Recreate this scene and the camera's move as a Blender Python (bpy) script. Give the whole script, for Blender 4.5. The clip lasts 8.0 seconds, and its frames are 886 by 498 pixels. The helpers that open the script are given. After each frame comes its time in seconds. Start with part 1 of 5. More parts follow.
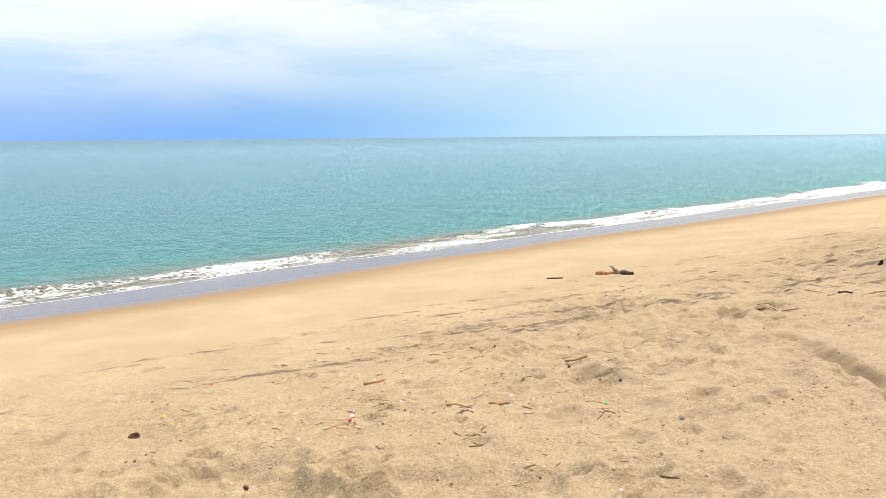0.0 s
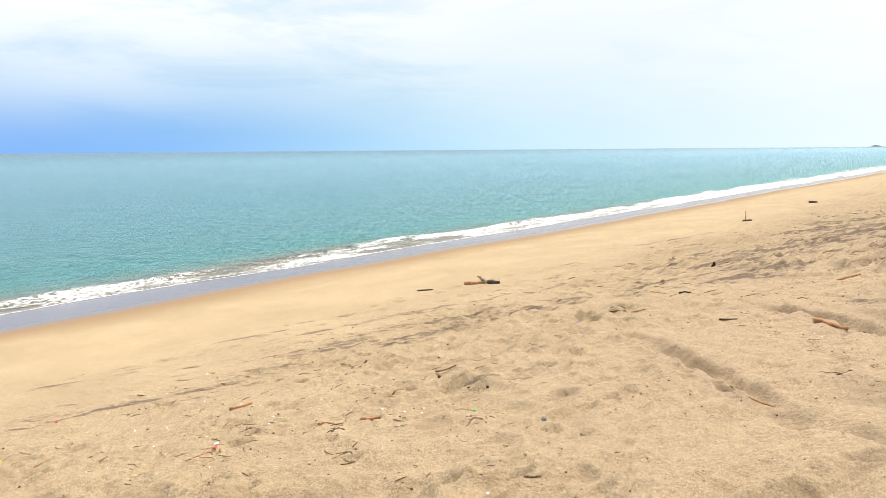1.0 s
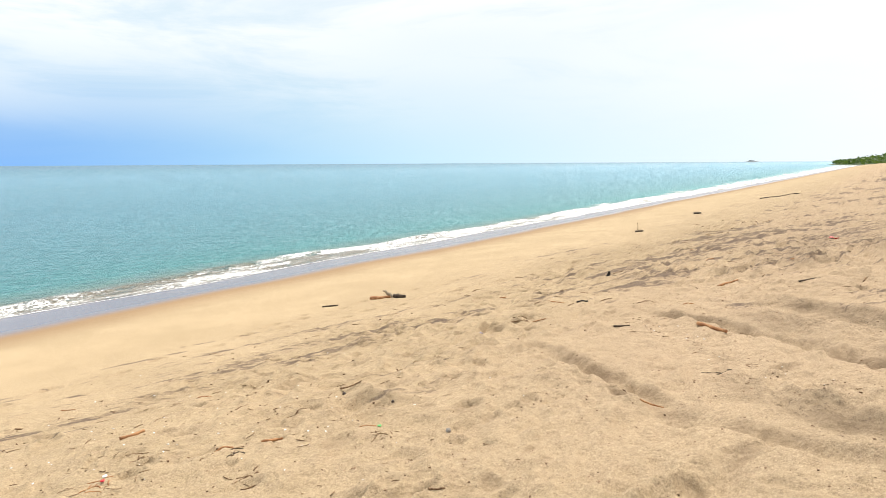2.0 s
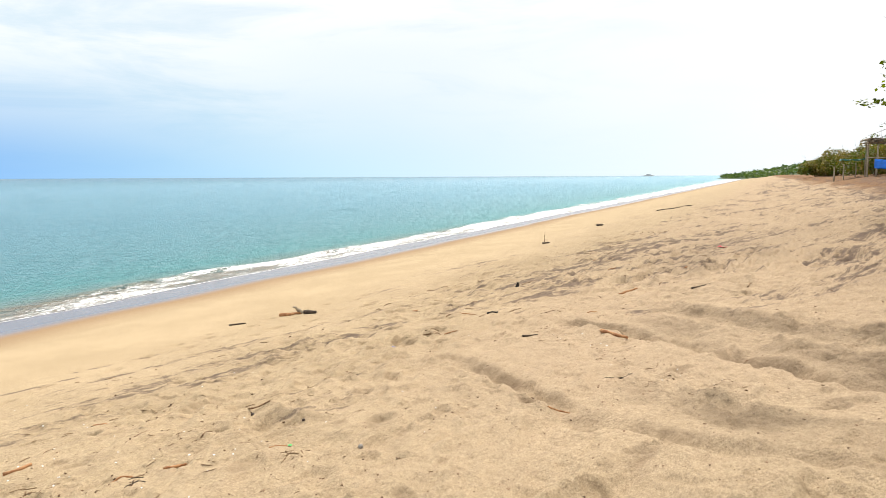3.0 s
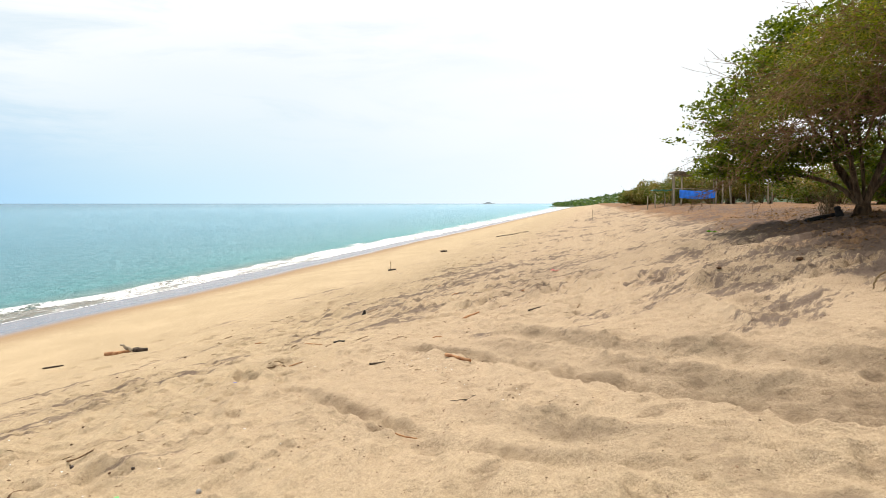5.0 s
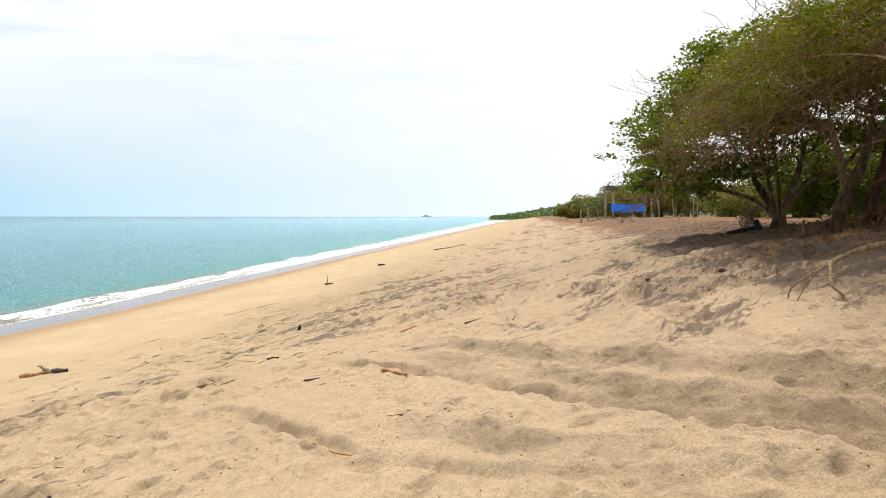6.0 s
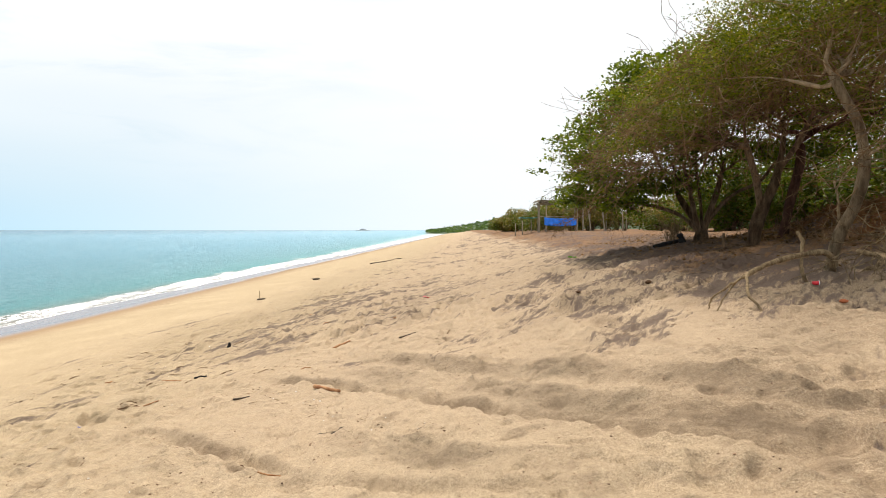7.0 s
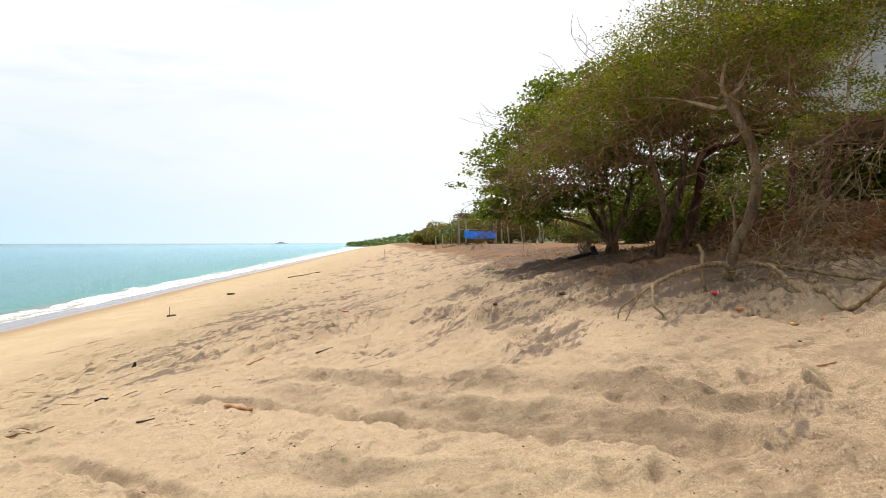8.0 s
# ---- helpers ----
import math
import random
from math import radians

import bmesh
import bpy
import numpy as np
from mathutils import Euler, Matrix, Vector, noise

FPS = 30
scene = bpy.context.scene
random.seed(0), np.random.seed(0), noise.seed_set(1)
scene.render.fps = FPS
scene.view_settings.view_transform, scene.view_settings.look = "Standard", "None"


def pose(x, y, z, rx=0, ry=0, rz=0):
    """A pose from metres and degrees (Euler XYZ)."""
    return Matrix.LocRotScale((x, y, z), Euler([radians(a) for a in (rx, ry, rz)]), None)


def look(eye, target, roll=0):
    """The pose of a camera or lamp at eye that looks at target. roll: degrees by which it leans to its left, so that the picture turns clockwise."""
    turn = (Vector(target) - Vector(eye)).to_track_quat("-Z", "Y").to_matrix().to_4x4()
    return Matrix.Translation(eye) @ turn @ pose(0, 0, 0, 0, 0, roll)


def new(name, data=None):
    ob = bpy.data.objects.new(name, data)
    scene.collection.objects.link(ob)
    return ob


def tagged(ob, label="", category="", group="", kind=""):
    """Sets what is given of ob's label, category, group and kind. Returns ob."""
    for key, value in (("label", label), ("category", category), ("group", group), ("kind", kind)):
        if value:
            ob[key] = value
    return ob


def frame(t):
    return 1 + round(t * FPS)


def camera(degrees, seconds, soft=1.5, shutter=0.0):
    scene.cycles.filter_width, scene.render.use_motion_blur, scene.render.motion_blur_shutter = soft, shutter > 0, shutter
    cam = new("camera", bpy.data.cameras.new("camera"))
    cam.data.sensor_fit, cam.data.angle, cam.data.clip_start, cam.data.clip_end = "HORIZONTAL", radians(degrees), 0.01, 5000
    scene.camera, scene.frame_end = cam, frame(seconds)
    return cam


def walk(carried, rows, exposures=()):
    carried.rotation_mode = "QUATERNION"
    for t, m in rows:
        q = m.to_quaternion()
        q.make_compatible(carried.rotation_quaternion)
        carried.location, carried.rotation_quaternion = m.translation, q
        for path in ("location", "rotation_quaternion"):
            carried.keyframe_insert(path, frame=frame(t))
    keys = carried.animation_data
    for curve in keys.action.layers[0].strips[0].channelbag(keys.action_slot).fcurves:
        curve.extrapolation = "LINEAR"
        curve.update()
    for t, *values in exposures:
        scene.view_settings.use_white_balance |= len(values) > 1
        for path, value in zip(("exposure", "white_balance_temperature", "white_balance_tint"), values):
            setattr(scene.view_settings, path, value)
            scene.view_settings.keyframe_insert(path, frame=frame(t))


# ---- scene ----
# The shore runs along x, the sea lies towards +y, the water's level is just below z = 0.
cam = camera(67.9, 8.0, 0.5)
ROWS = [
    (0.0, 0.000, 0.000, 3.050, -9.64, -0.46, -37.00),
    (0.5, 0.008, -0.035, 3.057, -9.09, -0.38, -43.13),
    (1.0, 0.012, -0.053, 3.066, -8.58, -0.44, -48.20),
    (1.5, 0.019, -0.078, 3.073, -8.02, -0.38, -52.29),
    (3.0, 0.004, -0.123, 3.081, -6.30, -0.27, -64.03),
    (3.5, -0.002, -0.132, 3.085, -5.74, -0.19, -67.34),
    (4.0, -0.015, -0.135, 3.086, -5.16, -0.07, -70.82),
    (4.5, -0.019, -0.138, 3.090, -4.56, -0.03, -74.30),
    (6.0, -0.026, -0.174, 3.104, -2.84, 0.03, -82.75),
    (6.5, -0.023, -0.189, 3.106, -2.24, 0.02, -85.45),
    (7.0, -0.020, -0.209, 3.110, -1.66, 0.01, -88.26),
    (7.5, -0.019, -0.234, 3.113, -1.09, -0.01, -91.42),
    (8.0, -0.016, -0.258, 3.114, -0.54, -0.09, -95.12),
]
EXPOSURES = [(0.0, 0.0), (3.0, 0.0), (6.0, -0.03), (8.0, -0.03)]
walk(cam, [(t, pose(x, y, z, 90 + pitch, 0, yaw) @ pose(0, 0, 0, 0, 0, roll)) for t, x, y, z, pitch, roll, yaw in ROWS], EXPOSURES)

# ---- sky and sun ----
SUN_ELEVATION, SUN_AZIMUTH = 55.0, 76.0  # azimuth from +y towards +x
PALE_AIR, DEEP_AIR = (1.7, 1.98, 1.46), (0.62, 0.98, 1.36)


def wire(tree, source, target):
    tree.links.new(source, target)


def math_node(tree, op, a, b=None, c=None, clamp=False):
    n = tree.nodes.new("ShaderNodeMath")
    n.operation, n.use_clamp = op, clamp
    for socket, value in zip(n.inputs, (a, b, c)):
        if value is None:
            continue
        if isinstance(value, (int, float)):
            socket.default_value = value
        else:
            wire(tree, value, socket)
    return n.outputs[0]


def span(tree, value, lo, hi, to_lo=0.0, to_hi=1.0):
    """A smooth step of value from lo to hi."""
    n = tree.nodes.new("ShaderNodeMapRange")
    n.interpolation_type = "SMOOTHSTEP"
    n.inputs["From Min"].default_value, n.inputs["From Max"].default_value = lo, hi
    n.inputs["To Min"].default_value, n.inputs["To Max"].default_value = to_lo, to_hi
    wire(tree, value, n.inputs["Value"])
    return n.outputs["Result"]


def noise_node(tree, vector, scale, detail=4.0, rough=0.55, stretch=None, distortion=0.0, turn=0.0):
    if stretch:
        m = tree.nodes.new("ShaderNodeMapping")
        m.vector_type = "TEXTURE"  # turned first, then stretched
        m.inputs["Scale"].default_value = [1.0 / k for k in stretch]
        m.inputs["Rotation"].default_value = (0.0, 0.0, radians(-turn))
        wire(tree, vector, m.inputs["Vector"])
        vector = m.outputs["Vector"]
    n = tree.nodes.new("ShaderNodeTexNoise")
    n.inputs["Scale"].default_value, n.inputs["Detail"].default_value = scale, detail
    n.inputs["Roughness"].default_value, n.inputs["Distortion"].default_value = rough, distortion
    wire(tree, vector, n.inputs["Vector"])
    return n.outputs["Fac"]


def mix_colour(tree, fac, a, b, blend="MIX"):
    n = tree.nodes.new("ShaderNodeMix")
    n.data_type, n.blend_type = "RGBA", blend
    for socket, value in ((n.inputs[0], fac), (n.inputs[6], a), (n.inputs[7], b)):
        if isinstance(value, (int, float)):
            socket.default_value = value
        elif isinstance(value, (tuple, list)):
            socket.default_value = (*value, 1.0)
        else:
            wire(tree, value, socket)
    return n.outputs[2]


def make_sky():
    world = bpy.data.worlds.new("overcast_sky")
    world.use_nodes = True
    scene.world = world
    t = world.node_tree
    t.nodes.clear()
    sky = t.nodes.new("ShaderNodeTexSky")
    sky.sky_type, sky.sun_disc = "NISHITA", False
    sky.sun_elevation, sky.sun_rotation = radians(SUN_ELEVATION), radians(SUN_AZIMUTH)
    way = t.nodes.new("ShaderNodeTexCoord").outputs["Generated"]
    split = t.nodes.new("ShaderNodeSeparateXYZ")
    wire(t, way, split.inputs[0])
    east, sea, up = split.outputs
    streaks = noise_node(t, way, 1.5, 2, 0.45, (1.0, 1.0, 3.0), 0.2)
    wisps = noise_node(t, way, 3.2, 6, 0.6, (1.0, 1.0, 5.0), 0.4)
    # the clear air is sampled well above the horizon, where it is blue
    raised = t.nodes.new("ShaderNodeCombineXYZ")
    wire(t, math_node(t, "MULTIPLY", east, -0.3), raised.inputs[0])
    wire(t, math_node(t, "MULTIPLY", sea, -0.6), raised.inputs[1])
    wire(t, math_node(t, "ADD", math_node(t, "ABSOLUTE", up), 0.45), raised.inputs[2])
    wire(t, raised.outputs[0], sky.inputs["Vector"])
    # blue rain-washed air low over the open sea, thinning along the coast; broken high cloud elsewhere
    height = math_node(t, "ADD", up, math_node(t, "MULTIPLY", math_node(t, "SUBTRACT", streaks, 0.5), 0.16))
    low = span(t, height, -0.02, 0.25, 0.95, 0.0)
    open_sea = math_node(t, "SUBTRACT", sea, math_node(t, "MULTIPLY", east, 0.55))
    seaward = span(t, open_sea, -0.95, 0.7)
    veil = math_node(t, "MULTIPLY", span(t, wisps, 0.44, 0.72, 0.0, 0.40), span(t, open_sea, -0.8, 0.4))
    veil = math_node(t, "MULTIPLY", veil, math_node(t, "SUBTRACT", 1.0, low))
    clear = math_node(t, "ADD", math_node(t, "MULTIPLY", low, seaward), veil, clamp=True)
    deep = math_node(t, "MULTIPLY", low, span(t, open_sea, 0.0, 1.0))
    blue = mix_colour(t, 1.0, sky.outputs["Color"], mix_colour(t, deep, PALE_AIR, DEEP_AIR), "MULTIPLY")
    air = t.nodes.new("ShaderNodeBackground")
    wire(t, blue, air.inputs["Color"])
    air.inputs["Strength"].default_value = 0.21
    cloud = t.nodes.new("ShaderNodeBackground")
    cloud.inputs["Color"].default_value = (0.97, 0.99, 1.0, 1.0)
    cloud.inputs["Strength"].default_value = 1.08
    both = t.nodes.new("ShaderNodeMixShader")
    wire(t, clear, both.inputs[0])
    wire(t, cloud.outputs[0], both.inputs[1])
    wire(t, air.outputs[0], both.inputs[2])
    out = t.nodes.new("ShaderNodeOutputWorld")
    wire(t, both.outputs[0], out.inputs["Surface"])


make_sky()
sun_data = bpy.data.lights.new("sun", "SUN")
sun_data.energy, sun_data.angle, sun_data.color = 4.9, radians(3), (1.0, 0.93, 0.84)
sun = new("sun", sun_data)
el, az = radians(SUN_ELEVATION), radians(SUN_AZIMUTH)
sun.matrix_world = look((60 * math.sin(az) * math.cos(el), 60 * math.cos(az) * math.cos(el), 60 * math.sin(el)), (0, 0, 0))


# ---- materials ----
def surface(name, rough=0.8, specular=0.3):
    """A node material with a Principled surface: material, tree, shader, object coordinates."""
    m = bpy.data.materials.new(name)
    m.use_nodes = True
    t = m.node_tree
    shader = t.nodes["Principled BSDF"]
    shader.inputs["Roughness"].default_value = rough
    shader.inputs["Specular IOR Level"].default_value = specular
    return m, t, shader, t.nodes.new("ShaderNodeTexCoord").outputs["Object"]


def bump(t, shader, height, strength, distance, under=None):
    n = t.nodes.new("ShaderNodeBump")
    n.inputs["Strength"].default_value, n.inputs["Distance"].default_value = strength, distance
    wire(t, height, n.inputs["Height"])
    if under:
        wire(t, under, n.inputs["Normal"])
    if shader:
        wire(t, n.outputs[0], shader.inputs["Normal"])
    return n.outputs[0]


def attribute(t, name):
    n = t.nodes.new("ShaderNodeAttribute")
    n.attribute_name = name
    return n.outputs["Fac"]


def sand_material():
    m, t, s, place = surface("sand", 0.95, 0.12)
    grain = noise_node(t, place, 420, 3, 0.7)
    coarse = noise_node(t, place, 85, 5, 0.84)
    speck = noise_node(t, place, 34, 5, 0.78)
    broad = noise_node(t, place, 0.8, 5, 0.6)
    mottle = noise_node(t, place, 6, 5, 0.68, (0.6, 1.4, 1.0), 0.2, 28)
    blown = noise_node(t, place, 2.6, 6, 0.68, (0.35, 1.6, 1.0), 0.3, 28)
    rough, rubble = attribute(t, "rough"), attribute(t, "rubble")
    colour = mix_colour(t, span(t, broad, 0.3, 0.7), (0.365, 0.273, 0.157), (0.441, 0.332, 0.198))
    colour = mix_colour(t, attribute(t, "upper"), colour, mix_colour(t, broad, (0.361, 0.260, 0.164), (0.454, 0.332, 0.210)))
    # darker upper sand; by the fallen tree it paints the overhanging crown's shade
    colour = mix_colour(t, attribute(t, "berm_shade"), colour, mix_colour(t, broad, (0.214, 0.144, 0.084), (0.323, 0.220, 0.133)))
    colour = mix_colour(t, math_node(t, "MULTIPLY", span(t, mottle, 0.42, 0.72, 0.0, 0.45), rough), colour, (0.328, 0.234, 0.147))
    colour = mix_colour(t, math_node(t, "MULTIPLY", span(t, speck, 0.54, 0.64, 0.0, 0.60), rough), colour, (0.185, 0.130, 0.088))
    colour = mix_colour(t, math_node(t, "MULTIPLY", span(t, speck, 0.47, 0.36, 0.0, 0.45), rough), colour, (0.60, 0.465, 0.31))
    # dark crumbs where the sand lies broken
    colour = mix_colour(t, math_node(t, "MULTIPLY", span(t, speck, 0.56, 0.63, 0.0, 0.6), rubble, clamp=True), colour, (0.126, 0.088, 0.067))
    colour = mix_colour(t, math_node(t, "MULTIPLY", span(t, coarse, 0.50, 0.62, 0.0, 0.45), math_node(t, "ADD", 0.35, math_node(t, "MULTIPLY", rough, 0.65))), colour, (0.64, 0.50, 0.335))
    colour = mix_colour(t, math_node(t, "MULTIPLY", span(t, coarse, 0.50, 0.39, 0.0, 0.50), math_node(t, "ADD", 0.30, math_node(t, "MULTIPLY", rough, 0.70))), colour, (0.175, 0.122, 0.082))
    colour = mix_colour(t, span(t, grain, 0.52, 0.64, 0.0, 0.55), colour, (0.706, 0.554, 0.386))
    colour = mix_colour(t, span(t, grain, 0.46, 0.34, 0.0, 0.65), colour, (0.143, 0.097, 0.067))
    # brown earth of the bank
    colour = mix_colour(t, attribute(t, "earth"), colour, mix_colour(t, mottle, (0.088, 0.035, 0.012), (0.227, 0.101, 0.037)))
    # heavy black sand blown into ragged streaks, deepened under the trees as painted shade
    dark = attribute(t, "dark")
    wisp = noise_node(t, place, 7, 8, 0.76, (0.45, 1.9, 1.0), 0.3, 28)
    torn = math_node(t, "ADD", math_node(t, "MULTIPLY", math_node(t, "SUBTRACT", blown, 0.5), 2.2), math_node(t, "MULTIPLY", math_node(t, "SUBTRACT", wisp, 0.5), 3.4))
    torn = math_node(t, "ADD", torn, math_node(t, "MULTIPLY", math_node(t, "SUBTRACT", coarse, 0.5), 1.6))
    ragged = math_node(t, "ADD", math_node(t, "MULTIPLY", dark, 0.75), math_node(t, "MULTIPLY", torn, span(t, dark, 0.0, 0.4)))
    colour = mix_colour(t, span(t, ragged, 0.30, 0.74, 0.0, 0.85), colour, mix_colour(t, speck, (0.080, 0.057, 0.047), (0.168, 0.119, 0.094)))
    # brown grit in patches, and shade painted into prints and furrows
    colour = mix_colour(t, math_node(t, "MULTIPLY", attribute(t, "grit_shade"), span(t, coarse, 0.38, 0.60, 0.15, 0.95)), colour, mix_colour(t, speck, (0.13, 0.088, 0.056), (0.24, 0.165, 0.105)))
    # damp and wet sand by the water
    colour = mix_colour(t, attribute(t, "damp"), colour, (0.286, 0.189, 0.105))
    wet = attribute(t, "wet")
    colour = mix_colour(t, wet, colour, (0.165, 0.142, 0.150))
    wire(t, colour, s.inputs["Base Color"])
    wire(t, math_node(t, "SUBTRACT", 0.95, math_node(t, "MULTIPLY", wet, 0.68)), s.inputs["Roughness"])
    wire(t, math_node(t, "ADD", 0.10, math_node(t, "MULTIPLY", wet, 0.6)), s.inputs["Specular IOR Level"])
    under = None
    uneven = attribute(t, "uneven")
    for height, depth, share, where in ((coarse, 0.005, 0.7, rough), (noise_node(t, place, 30, 5, 0.65), 0.027, 0.75, rough), (speck, 0.035, 0.9, rubble),
                                        (noise_node(t, place, 13, 4, 0.6, (0.6, 1.5, 1.0), 0.2, 28), 0.045, 0.8, uneven), (noise_node(t, place, 4.0, 5, 0.6, (0.35, 2.1, 1.0), 0.2, 28), 0.09, 0.9, uneven)):
        n = t.nodes.new("ShaderNodeBump")
        n.inputs["Distance"].default_value = depth
        wire(t, math_node(t, "MULTIPLY", where, share, clamp=True), n.inputs["Strength"])
        wire(t, height, n.inputs["Height"])
        if under:
            wire(t, under, n.inputs["Normal"])
        under = n.outputs[0]
    wire(t, under, s.inputs["Normal"])
    return m


def water_material():
    m, t, s, place = surface("sea_water", 0.34, 0.42)
    split = t.nodes.new("ShaderNodeSeparateXYZ")
    wire(t, place, split.inputs[0])
    off = split.outputs[1]
    ramp = t.nodes.new("ShaderNodeValToRGB")
    wire(t, math_node(t, "DIVIDE", math_node(t, "LOGARITHM", math_node(t, "MAXIMUM", math_node(t, "SUBTRACT", off, 13.0), 1.0), 10.0), 3.3), ramp.inputs[0])
    stops = ramp.color_ramp.elements
    stops[0].position, stops[0].color = 0.165, (0.36, 0.30, 0.22, 1)
    stops[1].position, stops[1].color = 1.0, (0.04, 0.11, 0.19, 1)
    for position, colour in ((0.188, (0.25, 0.36, 0.30)), (0.23, (0.12, 0.41, 0.41)), (0.31, (0.15, 0.40, 0.45)), (0.45, (0.15, 0.38, 0.49)), (0.66, (0.15, 0.34, 0.47)), (0.76, (0.08, 0.22, 0.32)), (0.9, (0.05, 0.13, 0.22))):
        stops.new(position).color = (*colour, 1)
    patch = noise_node(t, place, 0.02, 4, 0.6, (0.4, 1.5, 1.0))
    colour = mix_colour(t, span(t, patch, 0.3, 0.7, 0.0, 0.22), ramp.outputs[0], (0.053, 0.229, 0.299))
    # dark and pale ripple faces painted into the colour, in place of reflected sky
    painted_chop = noise_node(t, place, 3.0, 6, 0.72, (0.45, 1.2, 1.0))
    colour = mix_colour(t, span(t, painted_chop, 0.50, 0.62, 0.0, 0.55), colour, (0.050, 0.205, 0.250))
    colour = mix_colour(t, span(t, painted_chop, 0.47, 0.38, 0.0, 0.55), colour, (0.240, 0.405, 0.465))
    wire(t, colour, s.inputs["Base Color"])
    s.inputs["IOR"].default_value = 1.33
    swell = noise_node(t, place, 0.5, 3, 0.6, (0.6, 1.3, 1.0))
    ripple = noise_node(t, place, 2.0, 6, 0.7, (0.7, 1.6, 1.0))
    a = bump(t, None, swell, 0.9, 0.22)
    bump(t, s, ripple, 1.0, 0.62, a)
    return m


def foam_material():
    m, t, s, place = surface("sea_foam", 0.7, 0.3)
    n = noise_node(t, place, 14, 4, 0.6)
    wire(t, mix_colour(t, span(t, n, 0.3, 0.7), (0.72, 0.72, 0.70), (0.90, 0.90, 0.89)), s.inputs["Base Color"])
    bump(t, s, n, 0.5, 0.02)
    # bubbles thin out to clear water
    thick = math_node(t, "ADD", attribute(t, "thick"), math_node(t, "MULTIPLY", math_node(t, "SUBTRACT", noise_node(t, place, 13, 6, 0.75, (0.8, 1.8, 1.0), 0.6), 0.5), 3.4))
    wire(t, span(t, thick, 0.08, 0.80), s.inputs["Alpha"])
    return m


def bark_material(name, dark, light, scale=9.0):
    m, t, s, place = surface(name, 0.9, 0.2)
    along = noise_node(t, place, scale, 5, 0.65, (1.0, 1.0, 0.3))
    fine = noise_node(t, place, scale * 7, 4, 0.6, (1.0, 1.0, 0.45))
    colour = mix_colour(t, span(t, along, 0.32, 0.68), dark, light)
    colour = mix_colour(t, span(t, fine, 0.45, 0.75, 0.0, 0.5), colour, tuple(0.55 * c for c in dark))
    wire(t, colour, s.inputs["Base Color"])
    bump(t, s, math_node(t, "ADD", along, math_node(t, "MULTIPLY", fine, 0.5)), 0.7, 0.03)
    return m


def leaf_material(name, dark, light, dry=None):
    m, t, s, place = surface(name, 0.55, 0.25)
    island = t.nodes.new("ShaderNodeNewGeometry").outputs["Random Per Island"]
    clump = noise_node(t, place, 0.9, 3, 0.6)
    colour = mix_colour(t, island, dark, light)
    colour = mix_colour(t, span(t, clump, 0.35, 0.7, 0.0, 0.5), colour, dark)
    if dry:
        colour = mix_colour(t, span(t, island, 0.86, 0.95), colour, dry)
    wire(t, colour, s.inputs["Base Color"])
    through_leaf = t.nodes.new("ShaderNodeBsdfTranslucent")
    wire(t, mix_colour(t, 1.0, colour, (1.55, 1.5, 0.6), "MULTIPLY"), through_leaf.inputs["Color"])
    both = t.nodes.new("ShaderNodeMixShader")
    both.inputs[0].default_value = 0.36
    wire(t, s.outputs[0], both.inputs[1])
    wire(t, through_leaf.outputs[0], both.inputs[2])
    wire(t, both.outputs[0], t.nodes["Material Output"].inputs["Surface"])
    return m


def plain_material(name, colour, rough=0.7, specular=0.3, vary=0.25, scale=20.0, relief=0.2):
    m, t, s, place = surface(name, rough, specular)
    a, b = noise_node(t, place, scale, 4, 0.6), noise_node(t, place, scale * 8, 3, 0.6)
    c = mix_colour(t, span(t, a, 0.3, 0.7), tuple(v * (1 - vary) for v in colour), tuple(min(1, v * (1 + vary)) for v in colour))
    c = mix_colour(t, span(t, b, 0.5, 0.8, 0.0, vary), c, tuple(v * 0.4 for v in colour))
    wire(t, c, s.inputs["Base Color"])
    bump(t, s, b, relief, 0.01)
    return m


SAND, WATER, FOAM = sand_material(), water_material(), foam_material()
BARK_GREY = bark_material("grey_bark", (0.19, 0.13, 0.075), (0.46, 0.34, 0.21))
BARK_BROWN = bark_material("brown_bark", (0.07, 0.040, 0.022), (0.24, 0.15, 0.085))
BARK_RED = bark_material("reddish_bark", (0.07, 0.03, 0.02), (0.16, 0.075, 0.05))
TWIG = bark_material("twig_bark", (0.14, 0.075, 0.034), (0.33, 0.20, 0.10), 14)
DEADWOOD = bark_material("dead_wood", (0.12, 0.078, 0.04), (0.36, 0.255, 0.14), 12)
DRIFTWOOD = bark_material("driftwood", (0.28, 0.12, 0.055), (0.54, 0.29, 0.14), 14)
DARKWOOD = bark_material("dark_driftwood", (0.035, 0.026, 0.02), (0.12, 0.085, 0.06), 16)
POLE = bark_material("peeled_pole", (0.24, 0.19, 0.13), (0.46, 0.38, 0.28), 6)
LEAF_FEATHER = leaf_material("feathery_leaf", (0.036, 0.048, 0.002), (0.235, 0.265, 0.006), (0.30, 0.22, 0.06))
LEAF_BROAD = leaf_material("broad_leaf", (0.035, 0.06, 0.003), (0.20, 0.25, 0.010))
LEAF_UNDER = leaf_material("undergrowth_leaf", (0.038, 0.055, 0.003), (0.14, 0.185, 0.010), (0.20, 0.12, 0.05))
LEAF_SCRUB = leaf_material("scrub_leaf", (0.10, 0.095, 0.02), (0.25, 0.22, 0.05), (0.34, 0.20, 0.08))
LEAF_FAR = leaf_material("far_leaf", (0.045, 0.085, 0.03), (0.11, 0.17, 0.06))
THATCH = bark_material("dry_thatch", (0.16, 0.12, 0.08), (0.42, 0.34, 0.25), 10)
